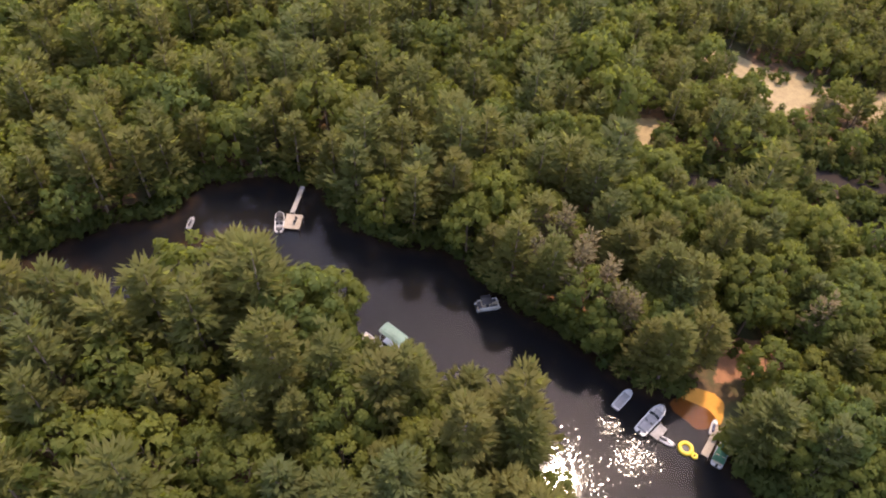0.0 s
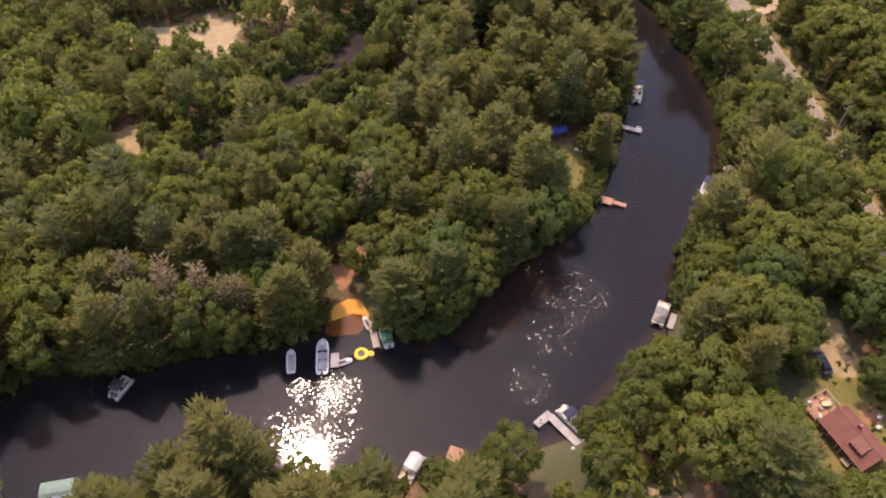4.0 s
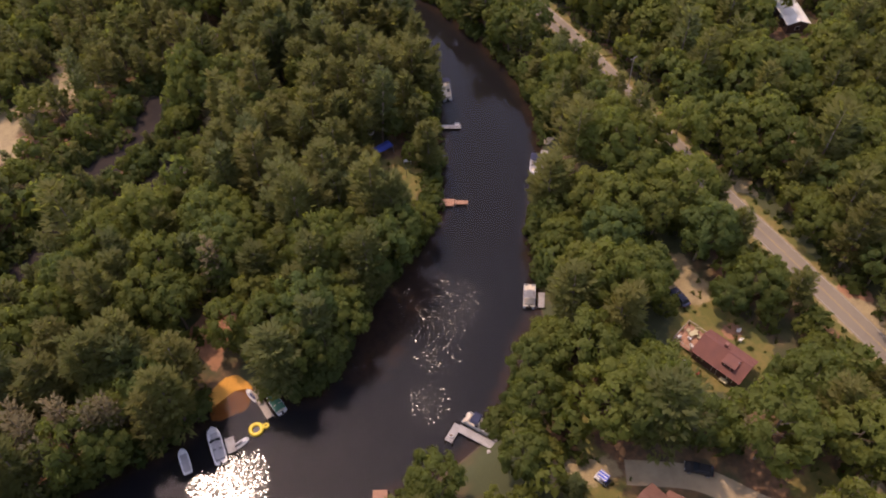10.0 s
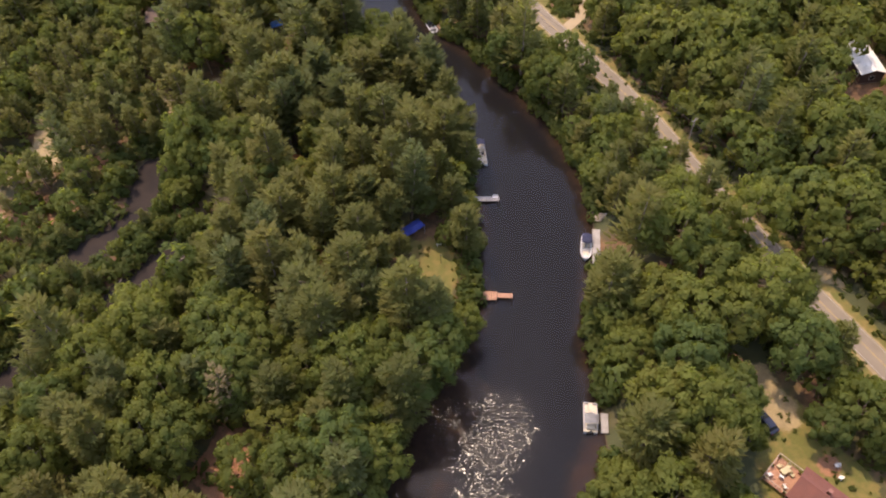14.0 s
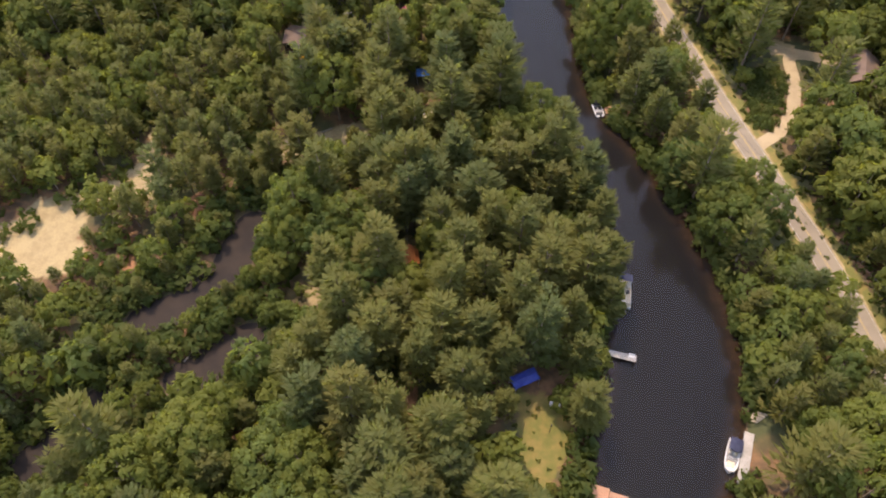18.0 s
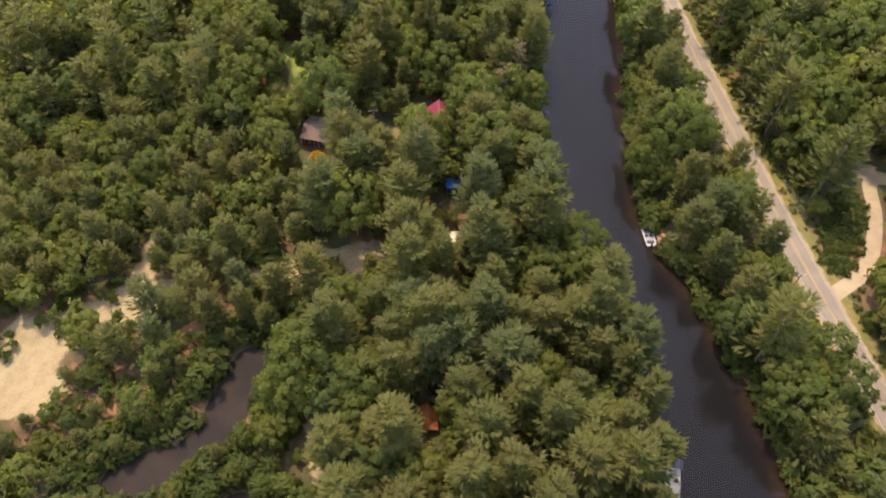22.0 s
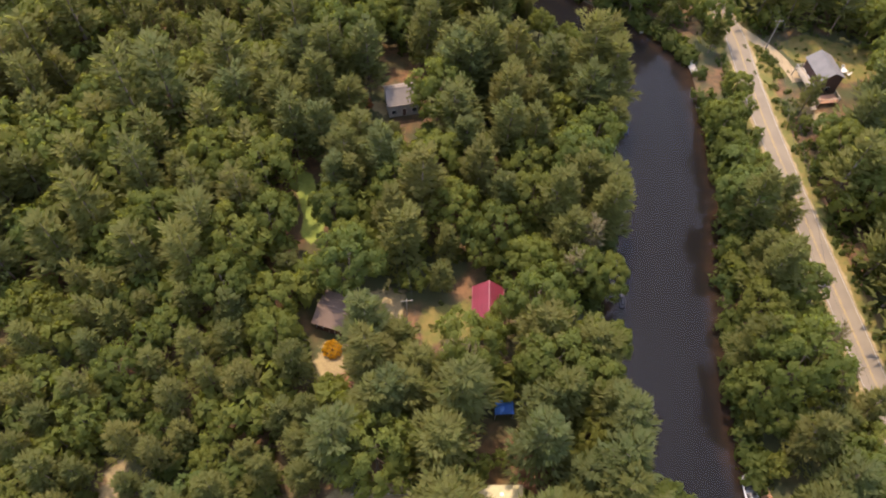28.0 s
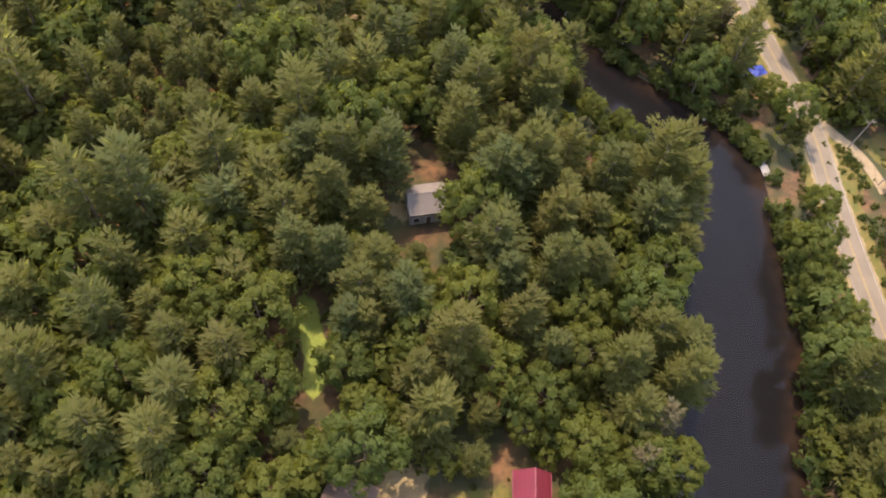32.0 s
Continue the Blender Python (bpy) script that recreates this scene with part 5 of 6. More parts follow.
for x, y, turn, long in ((9.4, 216.4, 30, 3.6), (10.6, 214.3, -48, 3.2), (-34.6, 134.2, 15, 3.4), (-32.0, 133.2, -30, 2.6), (-36.6, 135.4, 60, 2.2), (-24.6, 137.6, 20, 2.8), (8.6, 203.0, 70, 3.0), (-12.8, 187.6, 5, 3.2), (-18.4, 187.2, 25, 2.6)):
    log = thing("fallen_log", "bleached fallen log on bare ground" if y < 200 else "dark fallen timber on rust-red ground", "log", (x, y, level(x, y) + 0.12), turn, "fallen logs")
    part("trunk", rod((-long / 2, 0, 0), (long / 2, 0.1, 0.06), 0.16, 0.08, 8), DEAD if y < 200 else BARK, log)
    for k in (-0.2, 0.15, 0.3):
        part("stub", rod((long * k, 0, 0.02), (long * k + 0.3, 0.45 if k > 0 else -0.4, 0.25), 0.05, 0.02, 5), DEAD if y < 200 else BARK, log)
red_cabin = gable_house("cabin", "small cabin with a maroon metal roof and yellow gable", (-2.9, 218.4), 95, 6.4, 4.4, 2.8, 1.9, SIDING_YELLOW, ROOF_MAROON, 3, 0.35)
part("lean_to", box((1.9, 2.5, 2.3), (-4.05, 0.75, 1.15), bevel=0.03), SIDING_YELLOW, red_cabin, "yellow lean-to under the gable")
part("lean_to_roof", box((2.1, 2.8, 0.09), (-4.1, 0.75, 2.38), bevel=0.02, tilt=(0, -6)), SIDING_YELLOW, red_cabin, "yellow sheet roof")
grey_cabin = gable_house("cabin", "low cabin with a weathered grey-brown roof", (-26.7, 214.0), -10, 6.0, 5.6, 2.6, 0.9, LOG_BROWN, ROOF_GREY, 3, 0.3)
gable_house("house", "house with a pale grey shingle roof among tall pines", (-23.8, 261.8), 20, 6.0, 5.0, 3.6, 1.6, SIDING_GREY, ROOF_PALE, 3, 0.3)
east_house = gable_house("house", "two-storey brown house with a grey roof and railed decks", (60.0, 281.6), 107, 6.4, 4.8, 4.4, 1.4, LOG_BROWN, ROOF_SLATE, 3, 0.3)
deck("railed timber deck along the drive side of the brown house", (56.6, 280.6), 107, 5.6, 1.7, 2.2, PLANK, PLANK_GREY, "new")
deck("railed timber deck at the gable of the brown house", (60.9, 276.2), 17, 4.4, 2.2, 1.0, PLANK_RED, PLANK, "sew")
stair = thing("deck_stairs", "timber stairs from a railed deck down to the sand", "stairs", (58.0, 275.2, level(58, 275.2)), 107)
for k in range(6):
    part("tread", box((0.28, 1.1, 0.05), (-0.28 * k, 0, 1.0 - 0.17 * k)), PLANK, stair)
for sy in (-0.55, 0.55):
    part("stringer", box((1.9, 0.06, 0.2), (-0.7, sy, 0.5), bevel=0, tilt=(0, -31)), PLANK, stair)
table("garden_table", "white garden table on the lawn behind the brown house", (66.0, 285.6), 20, level(66, 285.6), (1.6, 1.0), TRIM_WHITE)
for x, y, r in ((64.9, 286.2, -100), (67.2, 285.0, 80), (66.3, 286.9, 190)):
    chair("white plastic chair at a garden table", (x, y), r, level(x, y), TRIM_WHITE, "chairs at the garden table")
pop_up("tarp_canopy", "blue canopy at the upstream landing", (34.0, 304.4), 30, (3.2, 2.4), 2.6, BLUE_TARP, 0.4)


def shrub(name, label, at, size, leaf_material, seed):
    """A low bush: short stems and a clumpy crown of small leaves."""
    r = random.Random(seed)
    ob = thing(name, label, "shrub", (*at, level(*at)))
    bm = bmesh.new()
    for k in range(6):
        rod((0, 0, -0.1), (size * 0.5 * math.cos(k), size * 0.5 * math.sin(k), size * 0.8), 0.03, 0.01, 5, bm)
    part("stems", bm, BARK, ob)
    bm = bmesh.new()
    for k in range(320):
        a, u = r.uniform(0, 6.28), r.uniform(0.05, 1)
        q = size * r.uniform(0.72, 1.05)
        h = math.sqrt(1 - u * u)
        p = Vector((q * h * math.cos(a), q * h * math.sin(a), 0.25 + 0.9 * q * u))
        o = Vector((r.uniform(-1, 1), r.uniform(-1, 1), r.uniform(0, 0.8))).normalized()
        s = o.cross(Vector((r.uniform(-0.4, 0.4), r.uniform(-0.4, 0.4), 1))).normalized()
        l, w = 0.16 * r.uniform(0.8, 2.4), 0.1 * r.uniform(0.8, 1.8)
        bm.faces.new([bm.verts.new(v) for v in (p - o * l, p + s * w, p + o * l, p - s * w)])
    part("crown", bm, leaf_material, ob)


shrub("flowering_shrub", "red-leaved ornamental shrub by the pale-roofed house", (-31.2, 260.6), 1.7, RED_LEAVES, 1)
shrub("flowering_shrub", "yellow flowering shrub below the grey-roofed cabin", (-26.6, 208.4), 1.6, YELLOW_LEAVES, 2)
for k, (x, y, s) in enumerate(((-20.4, 197.0, 1.5), (-9.4, 197.4, 1.3), (-3.8, 197.6, 1.2), (-57.3, 223.5, 1.5), (-0.6, 158.4, 1.3), (58.6, 55.2, 1.8))):
    shrub("dry_shrub", "dry rust-red bush in the woods", (x, y), s, RED_LEAVES if k < 4 else DRY_LEAVES, k + 3)


# ---- woods ----
def sprays(base, out, side, length, width, away, ruffle=0.8):
    """Pointed sprays, one triangle each: broad at the twig, drawn out to the tip, shaded by the way the bough faces."""
    w = side * (width * 0.5)[:, None]
    q = np.stack([base + w, base - w, base + out * length[:, None]], 1)
    face = unit(np.cross(q[:, 1] - q[:, 0], q[:, 2] - q[:, 0]))
    turned = (face * away).sum(1) < 0
    q[turned] = q[turned][:, ::-1]
    face[turned] *= -1
    return q, unit(away + ruffle * face)


def unit(v):
    return v / np.maximum(np.linalg.norm(v, axis=1, keepdims=True), 1e-6)


def pine_crown(rng, tall, reach, whorls, tufts, size):
    """Whorls of boughs, each a flat fan of needle sprays that turn up towards the tip; a leader on top."""
    base, out, side, length, width, away = [], [], [], [], [], []
    up = np.array([0, 0, 1.0])
    for k in range(whorls + 1):
        f = min(1.0, (k + rng.uniform(-0.3, 0.3)) / whorls)
        z = tall * (0.30 + 0.66 * f)
        r = reach * max(0.10, 1.04 - f) ** 0.46 * rng.uniform(0.78, 1.12)
        arms = int(rng.integers(5, 7)) if f < 0.8 else 4
        start = rng.uniform(0, 6.28)
        n = max(6, int(tufts * (0.55 + 0.6 * r / reach)))
        for b in range(arms):
            a = start + 6.28 * b / arms + rng.normal(0, 0.28)
            rr = r * rng.uniform(0.45, 1.25)
            lift = 0.05 + 0.5 * f + rng.normal(0, 0.13)
            s = np.sqrt(rng.uniform(0.03, 1.0, n))
            way = np.array([math.cos(a), math.sin(a), 0])
            cross = np.array([-math.sin(a), math.cos(a), 0])
            fan = rng.uniform(-1, 1, n)
            off = fan * rr * (0.16 + 0.36 * s) * np.sqrt(np.clip(1.08 - s * s, 0, 1))
            p = way * (s * rr * 0.86)[:, None] + cross * off[:, None]
            p[:, 2] = z + s * rr * lift - 0.10 * rr * s + 0.16 * rr * s ** 3 + rng.normal(0, 0.13, n)
            o = unit(way * (0.75 + 0.3 * s)[:, None] + cross * (fan * 0.75 + rng.normal(0, 0.2, n))[:, None] + up * (rng.uniform(0.05, 0.75, n) + 0.4 * f)[:, None])
            sd = unit(np.cross(o, up + rng.normal(0, 0.4, (n, 3))))
            base.append(p), out.append(o), side.append(sd)
            away.append(unit(way * (0.1 + 0.5 * s)[:, None] + up * (0.75 + 0.3 * f) + rng.normal(0, 0.34, (n, 3))))
            length.append(size * rng.uniform(0.75, 1.5, n) * (0.75 + 0.25 * r / reach)), width.append(size * rng.uniform(0.36, 0.62, n))
    return sprays(*(np.concatenate(v) for v in (base, out, side, length, width, away)))


def leaf_crown(rng, tall, reach, lobes, leaves, size, inner=0.22):
    """Rounded clumps set over a dome; large leaf clusters within, small ones outside."""
    low = tall * 0.30
    mid = (tall + low) / 2
    half = (tall - low) / 2
    base, out, side, length, width, away = [], [], [], [], [], []
    for k in range(lobes):
        u = 1 - 1.6 * (k + 0.5) / lobes
        a = k * 2.39996 + rng.normal(0, 0.3)
        h = math.sqrt(max(0.0, 1 - u * u))
        q = rng.uniform(0.60, 1.0)
        c = np.array([reach * q * h * math.cos(a), reach * q * h * math.sin(a), mid + half * q * u])
        r = reach * rng.uniform(0.8, 1.5) / math.sqrt(lobes) * 1.5
        core = np.arange(leaves) < leaves * inner
        d = unit(rng.normal(0, 1, (leaves, 3)) + np.array([0, 0, 0.55]) + 0.7 * unit((c - np.array([0, 0, mid]))[None, :]))
        p = c + d * r * np.where(core, rng.uniform(0.45, 0.75, leaves), rng.uniform(0.72, 1.12, leaves))[:, None]
        flat = unit(np.cross(d, rng.normal(0, 1, (leaves, 3))))
        o = unit(flat + d * np.where(core, 0.0, rng.uniform(-0.1, 0.9, leaves))[:, None])
        sd = unit(np.cross(o, d + rng.normal(0, 0.35, (leaves, 3))))
        big = np.where(core, 2.1, 1.0)
        base.append(p - o * (size * big * 0.5)[:, None]), out.append(o), side.append(sd)
        away.append(unit(d + 0.6 * unit((c - np.array([0, 0, mid]))[None, :]) + np.array([0, 0, 0.35])))
        length.append(size * big * rng.uniform(0.8, 1.5, leaves)), width.append(size * big * rng.uniform(0.7, 1.15, leaves))
    return sprays(*(np.concatenate(v) for v in (base, out, side, length, width, away)))


def stem(rng, tall, radius, limbs, reach, low=0.35):
    """A tapered, slightly bent trunk with limbs, as arrays of quads."""
    verts, faces = [], []

    def limb(points, radii, sides):
        first = len(verts)
        for (x, y, z), r in zip(points, radii):
            for i in range(sides):
                verts.append((x + r * math.cos(6.28318 * i / sides), y + r * math.sin(6.28318 * i / sides), z))
        for j in range(len(points) - 1):
            for i in range(sides):
                k = (i + 1) % sides
                faces.append((first + j * sides + i, first + j * sides + k, first + (j + 1) * sides + k, first + (j + 1) * sides + i))

    bend = rng.normal(0, 0.03, 2)
    zs = [-0.4, 0.3, tall * 0.3, tall * 0.62, tall * 0.96]
    limb([(bend[0] * z, bend[1] * z, z) for z in zs], [radius * 1.35, radius, radius * 0.8, radius * 0.5, 0.03], 6)
    for k in range(limbs):
        z = tall * (low + (0.85 - low) * (k + 0.5) / limbs)
        a = rng.uniform(0, 6.28)
        r = reach * rng.uniform(0.5, 0.85) * (1.1 - z / tall)
        up = r * rng.uniform(0.3, 0.9)
        limb([(bend[0] * z, bend[1] * z, z), (bend[0] * z + r * 0.5 * math.cos(a), bend[1] * z + r * 0.5 * math.sin(a), z + up * 0.4), (bend[0] * z + r * math.cos(a), bend[1] * z + r * math.sin(a), z + up)],
             [radius * 0.35, radius * 0.22, 0.02], 4)
    quad = np.array(faces, np.int32)
    return np.array(verts, np.float32), np.concatenate([quad[:, [0, 1, 2]], quad[:, [0, 2, 3]]])


PINE_SHAPES = [(17.5, 4.9), (15.5, 5.2), (18.5, 5.3), (14.0, 4.4), (16.5, 4.6)]
LEAF_SHAPES = [(13.5, 4.9), (11.5, 4.5), (15.0, 5.4), (10.0, 4.0), (12.6, 5.2)]


def crown_mesh(name, crown, material):
    q, away = crown
    return mesh_of(name, q.reshape(-1, 3), np.arange(len(q) * 3).reshape(-1, 3), material, None, np.repeat(away, 3, 0))


def tree_kind(name, category, label, crown, trunk, leaf_material):
    ob = thing(name, label, category)
    t = new("trunk", mesh_of("trunk", *trunk, BARK))
    c = new("crown", crown_mesh("crown", crown, leaf_material))
    t.parent = c.parent = ob
    return ob


rng = np.random.default_rng(7)
pines = [tree_kind("pine_tree", "pine tree", "tall white pine with feathery grey-green whorled branches", pine_crown(rng, h, r, 12, 38, 0.88), stem(rng, h, 0.26, 7, r), NEEDLES) for h, r in PINE_SHAPES]
broads = [tree_kind("broadleaf_tree", "tree", "rounded broadleaf tree with a clumpy bright green crown", leaf_crown(rng, h, r, 56, 44, 0.46), stem(rng, h, 0.24, 7, r, 0.25), LEAVES) for h, r in LEAF_SHAPES]
far_pines = [(pine_crown(rng, h, r, 9, 17, 1.25), stem(rng, h, 0.26, 2, r)) for h, r in PINE_SHAPES]
far_broads = [(leaf_crown(rng, h, r, 42, 20, 0.68), stem(rng, h, 0.24, 2, r, 0.25)) for h, r in LEAF_SHAPES]

WOODS = [(-70, -40), (-225, -5), (-170, 120), (-150, 190), (-130, 318), (-40, 350), (75, 372), (130, 262), (180, 160), (128, 60), (92, 18), (40, 26), (5, 22), (-38, 2)]
# open spots: x, y, radius without a trunk
SPOTS = [(67.5, 64, 6.5), (62, 66, 6), (66, 58, 5), (60, 61, 5.5), (64, 55.5, 4.5), (57.5, 67, 5), (44, 41, 9), (38, 45, 6), (-18, 82, 5.8), (-20.5, 87, 3.2), (38, 49, 4), (54, 45, 5), (58, 41, 5), (49.5, 47, 4), (63, 38, 5), (52, 40, 4), (78, 44, 3), (129, 149, 8), (124, 146, 6), (120, 141, 5), (114, 136, 4),
         (94, 201, 7.5), (88, 197, 6), (18.8, 128.5, 4.5), (18.9, 129.3, 3.6), (15.5, 136, 2.6), (0, 152.5, 4.5), (1, 199.5, 4.5), (1, 190, 3.4), (-3, 215, 7), (-2.5, 219, 5), (-11.5, 214.5, 6.2), (-10, 208, 3.5), (-18, 214, 5.6), (-16, 208, 3), (-27, 212, 6), (-26, 207, 3.5), (-23.6, 258.5, 6.5), (-23.8, 263, 5.5), (-30.5, 257.5, 3.5), (-27, 269.5, 6.5), (-20, 267, 4), (-22.5, 200.5, 2.2), (-20.6, 195.5, 2.2), (-24.3, 203.8, 2),
         (60, 279, 8), (55, 279, 4.5), (66, 286, 5), (59, 290, 5), (37.5, 278.5, 4), (33.5, 292.5, 4), (27.5, 297, 3.5), (38.5, 273, 2.5), (34, 302, 3.5), (14, 219, 3), (11, 212, 3.5), (-20.4, 195, 3), (-9, 195.5, 3), (-3.6, 195.5, 3), (60, 180, 2.5), (50, 226, 2), (46.6, 286, 2),
         (53, 118.5, 5), (54, 124, 3.5), (41, 85, 5.5), (40, 80, 3.5), (65, 78, 3.8), (20, 60.5, 5), (23.5, 58.5, 4.5), (-2.6, 49.5, 4.5), (4, 51, 4.5), (41, 194, 4), (36, 284, 4), (13, 304, 4), (29, 113, 3.5), (33, 136, 3.2), (24, 119, 4.5), (22, 125.5, 5), (24, 131, 3.5), (-13, 80, 3), (82, 106, 4), (17, 54.5, 5), (20.5, 56, 5), (-35.5, 228, 3.8), (-35, 233, 3.4), (-34, 224.5, 3), (-37, 235, 3), (-39, 240, 2.6), (69, 80, 5)]

tries = 52000
tx, ty = rng.uniform(-225, 180, tries), rng.uniform(-40, 372, tries)
keep = inside(tx, ty, WOODS)
tx, ty = tx[keep], ty[keep]
open_land = np.minimum.reduce([wet_distance(tx, ty) - np.where(seg_dist(tx, ty, LEFT_BANK) < 4, 0.0, 0.7), seg_dist(tx, ty, ROAD) - np.where(tx < np.interp(ty, [p[1] for p in ROAD], [p[0] for p in ROAD]), np.where((ty > 104) & (ty < 156), 4.4, np.where(ty > 240, 5.6, 6.8)), 5.6), nearest(tx, ty, SAND) - 1.0, nearest(tx, ty, LAWN) - 1.2, nearest(tx, ty, ALGAE) - 1.4, nearest(tx, ty, BARE) - 0.2] + [seg_dist(tx, ty, line) - width / 2 - 1.8 for line, width in DRIVES] + [np.hypot(tx - x, ty - y) - r * 0.9 for x, y, r in RUSTY])
for sx, sy, sr in SPOTS:
    open_land = np.minimum(open_land, np.hypot(tx - sx, ty - sy) - sr)
wet_here = wet_distance(tx, ty)
near_bank = (wet_here < 16) & (tx < 0) & (ty < 52) & (seg_dist(tx, ty, RIGHT_BANK) < 16)
road_here = seg_dist(tx, ty, ROAD)
low_side = ((road_here < 13) & ((ty < 104) | (ty > 152)) & (tx < np.interp(ty, [p[1] for p in ROAD], [p[0] for p in ROAD])))
cells, trees = {}, []
# large old trees round the cottage and the lodge
for x, y, size in ((41.5, 67.8, 1.15), (49.5, 60, 1.15), (62.5, 46.4, 1.38), (74.5, 53, 1.0), (31, 63.2, 0.85), (55.5, 51.5, 0.85)):
    trees.append((x, y, False, size, 4, x * 9))
    cells.setdefault((int(x // 6), int(y // 6)), []).append((x, y, 8.5))
for i in np.nonzero(open_land > 0)[0]:
    x, y = tx[i], ty[i]
    young = noise.noise((x * 0.02, y * 0.02, 3.1)) + (0.35 if x < -22 and 120 < y < 212 else -0.25) > 0.12
    edge = wet_here[i] < 5
    big = 22 < x < 88 and y < 112 and not edge
    gap = 6.2 if big else 3.9 if young and not low_side[i] else 4.3 if edge or low_side[i] else 5.2
    cx, cy = int(x // 6), int(y // 6)
    if any((x - a) ** 2 + (y - b) ** 2 < (0.5 * (gap + g)) ** 2 for u in (-1, 0, 1) for v in (-1, 0, 1) for a, b, g in cells.get((cx + u, cy + v), ())):
        continue
    cells.setdefault((cx, cy), []).append((x, y, gap))
    east = x > 40 and wet_here[i] > 0
    share = 0.62 + 0.55 * noise.noise((x * 0.025, y * 0.025, 8.0)) - (0.16 if east else 0.0) - (0.15 if big else 0.0)
    trees.append((x, y, rng.uniform() < share, (1.15 if big and not low_side[i] else 0.62 if young else 0.95 if edge else 1.0) * (1.22 if near_bank[i] else 0.66 if low_side[i] else 1.0) * rng.uniform(0.82, 1.16), int(rng.integers(5)), rng.uniform(0, 360)))
# middle storey: young trees in the gaps
saplings = []
for i in np.nonzero(open_land > 0.2)[0]:
    x, y = tx[i], ty[i]
    cx, cy = int(x // 6), int(y // 6)
    if any((x - a) ** 2 + (y - b) ** 2 < (0.5 * (2.0 + g)) ** 2 for u in (-1, 0, 1) for v in (-1, 0, 1) for a, b, g in cells.get((cx + u, cy + v), ())):
        continue
    if low_side[i] and road_here[i] < 8.5:
        continue
    cells.setdefault((cx, cy), []).append((x, y, 2.6))
    saplings.append((x, y, rng.uniform(0.75, 1.35), int(rng.integers(4)), rng.uniform(0, 360)))
# low growth where the view to a house or landing stays open: place, way the clearing runs, half width, length
VISTAS = [(65, 62, -0.72, -0.69, 6, 11), (20, 61, -0.25, -0.97, 5, 9), (-2.5, 52, 0.2, -0.98, 4, 13), (4, 53, -0.1, -1, 3, 7), (128, 149, -0.7, -0.7, 6, 18), (94, 201, -0.65, -0.75, 6, 11), (-3, 215, -0.05, -1, 4.5, 8), (8, 296, 0.05, -1, 10, 22), (35, 285, -0.25, -0.97, 4, 16), (31, 292, -0.25, -0.97, 5, 12), (20, 48, -0.3, -0.95, 6, 8), (30, 296, -0.5, -0.85, 5, 8), (-8, 226, 0, -1, 7, 8), (-27, 211, 0.2, -1, 4.5, 9), (-11, 214, 0, -1, 6, 7),
          (1.5, 200, -0.1, -1, 4.5, 12), (1.5, 189, -0.05, -1, 6, 5), (-23.5, 257, 0.1, -1, 5, 14), (17, 222, -0.05, -1, 4, 9), (20, 264, -0.1, -1, 3, 7), (-35, 229, 0.2, -1, 3.5, 10), (-36, 237, 0.1, -1, 3.5, 10), (-38.5, 243, 0.1, -1, 3, 8), (60, 277, -0.5, -0.85, 6.5, 12), (64, 288, -0.45, -0.9, 9, 10), (19, 129, -0.3, -0.95, 4, 9), (18.9, 130.3, -0.2, -0.98, 3.5, 11), (22, 119, -0.3, -0.95, 6, 11), (0, 153, 0, -1, 3, 8), (-17, 147, 0.3, -1, 3, 8), (12, 216, -0.3, -1, 3.5, 7),
          (-55, 42, 0.87, -0.49, 4.5, 12), (-21, 50, 0.45, -0.9, 4.5, 9), (64, 78, -0.7, -0.7, 5, 13), (38, 49, -0.6, -0.8, 4, 6), (44, 40, -0.6, -0.8, 6, 9), (54, 45, -0.6, -0.8, 5, 9), (61, 39, -0.6, -0.8, 5, 9), (-60, 158, 0.45, -0.9, 10, 15), (-20, 184, 0.1, -1, 9, 8), (-40, 166, 0.3, -0.95, 3, 6), (-73, 117, 0.57, -0.82, 5, 20), (106, 112, -0.65, -0.75, 4, 10), (88, 100, -0.7, -0.7, 5, 8), (95, 66, -0.7, -0.7, 5, 6), (80, 204, -0.6, -0.8, 6, 12), (-19, 84, -0.5, 0.87, 4.5, 8), (-18, 80, 0.3, -0.9, 4, 5), (60.4, 181.5, -0.5, -0.86, 2.5, 9), (39.5, 194, -0.4, -0.9, 4.5, 11), (52, 117, -0.4, -0.9, 4.5, 9), (39.5, 84, -0.35, -0.93, 3.5, 8)]


def in_vista(x, y):
    for vx, vy, dx, dy, half, far in VISTAS:
        u, v = (x - vx) * dx + (y - vy) * dy, (x - vx) * dy - (y - vy) * dx
        if -2 < u < far and abs(v) < half:
            return True
    return False


trees = [(x, y, pine, size * (0.48 if in_vista(x, y) else 0.55 if min(seg_dist(np.array([x]), np.array([y]), s)[0] for s in SLOUGHS) < 9.5 else 1.0), shape, turn) for x, y, pine, size, shape, turn in trees]
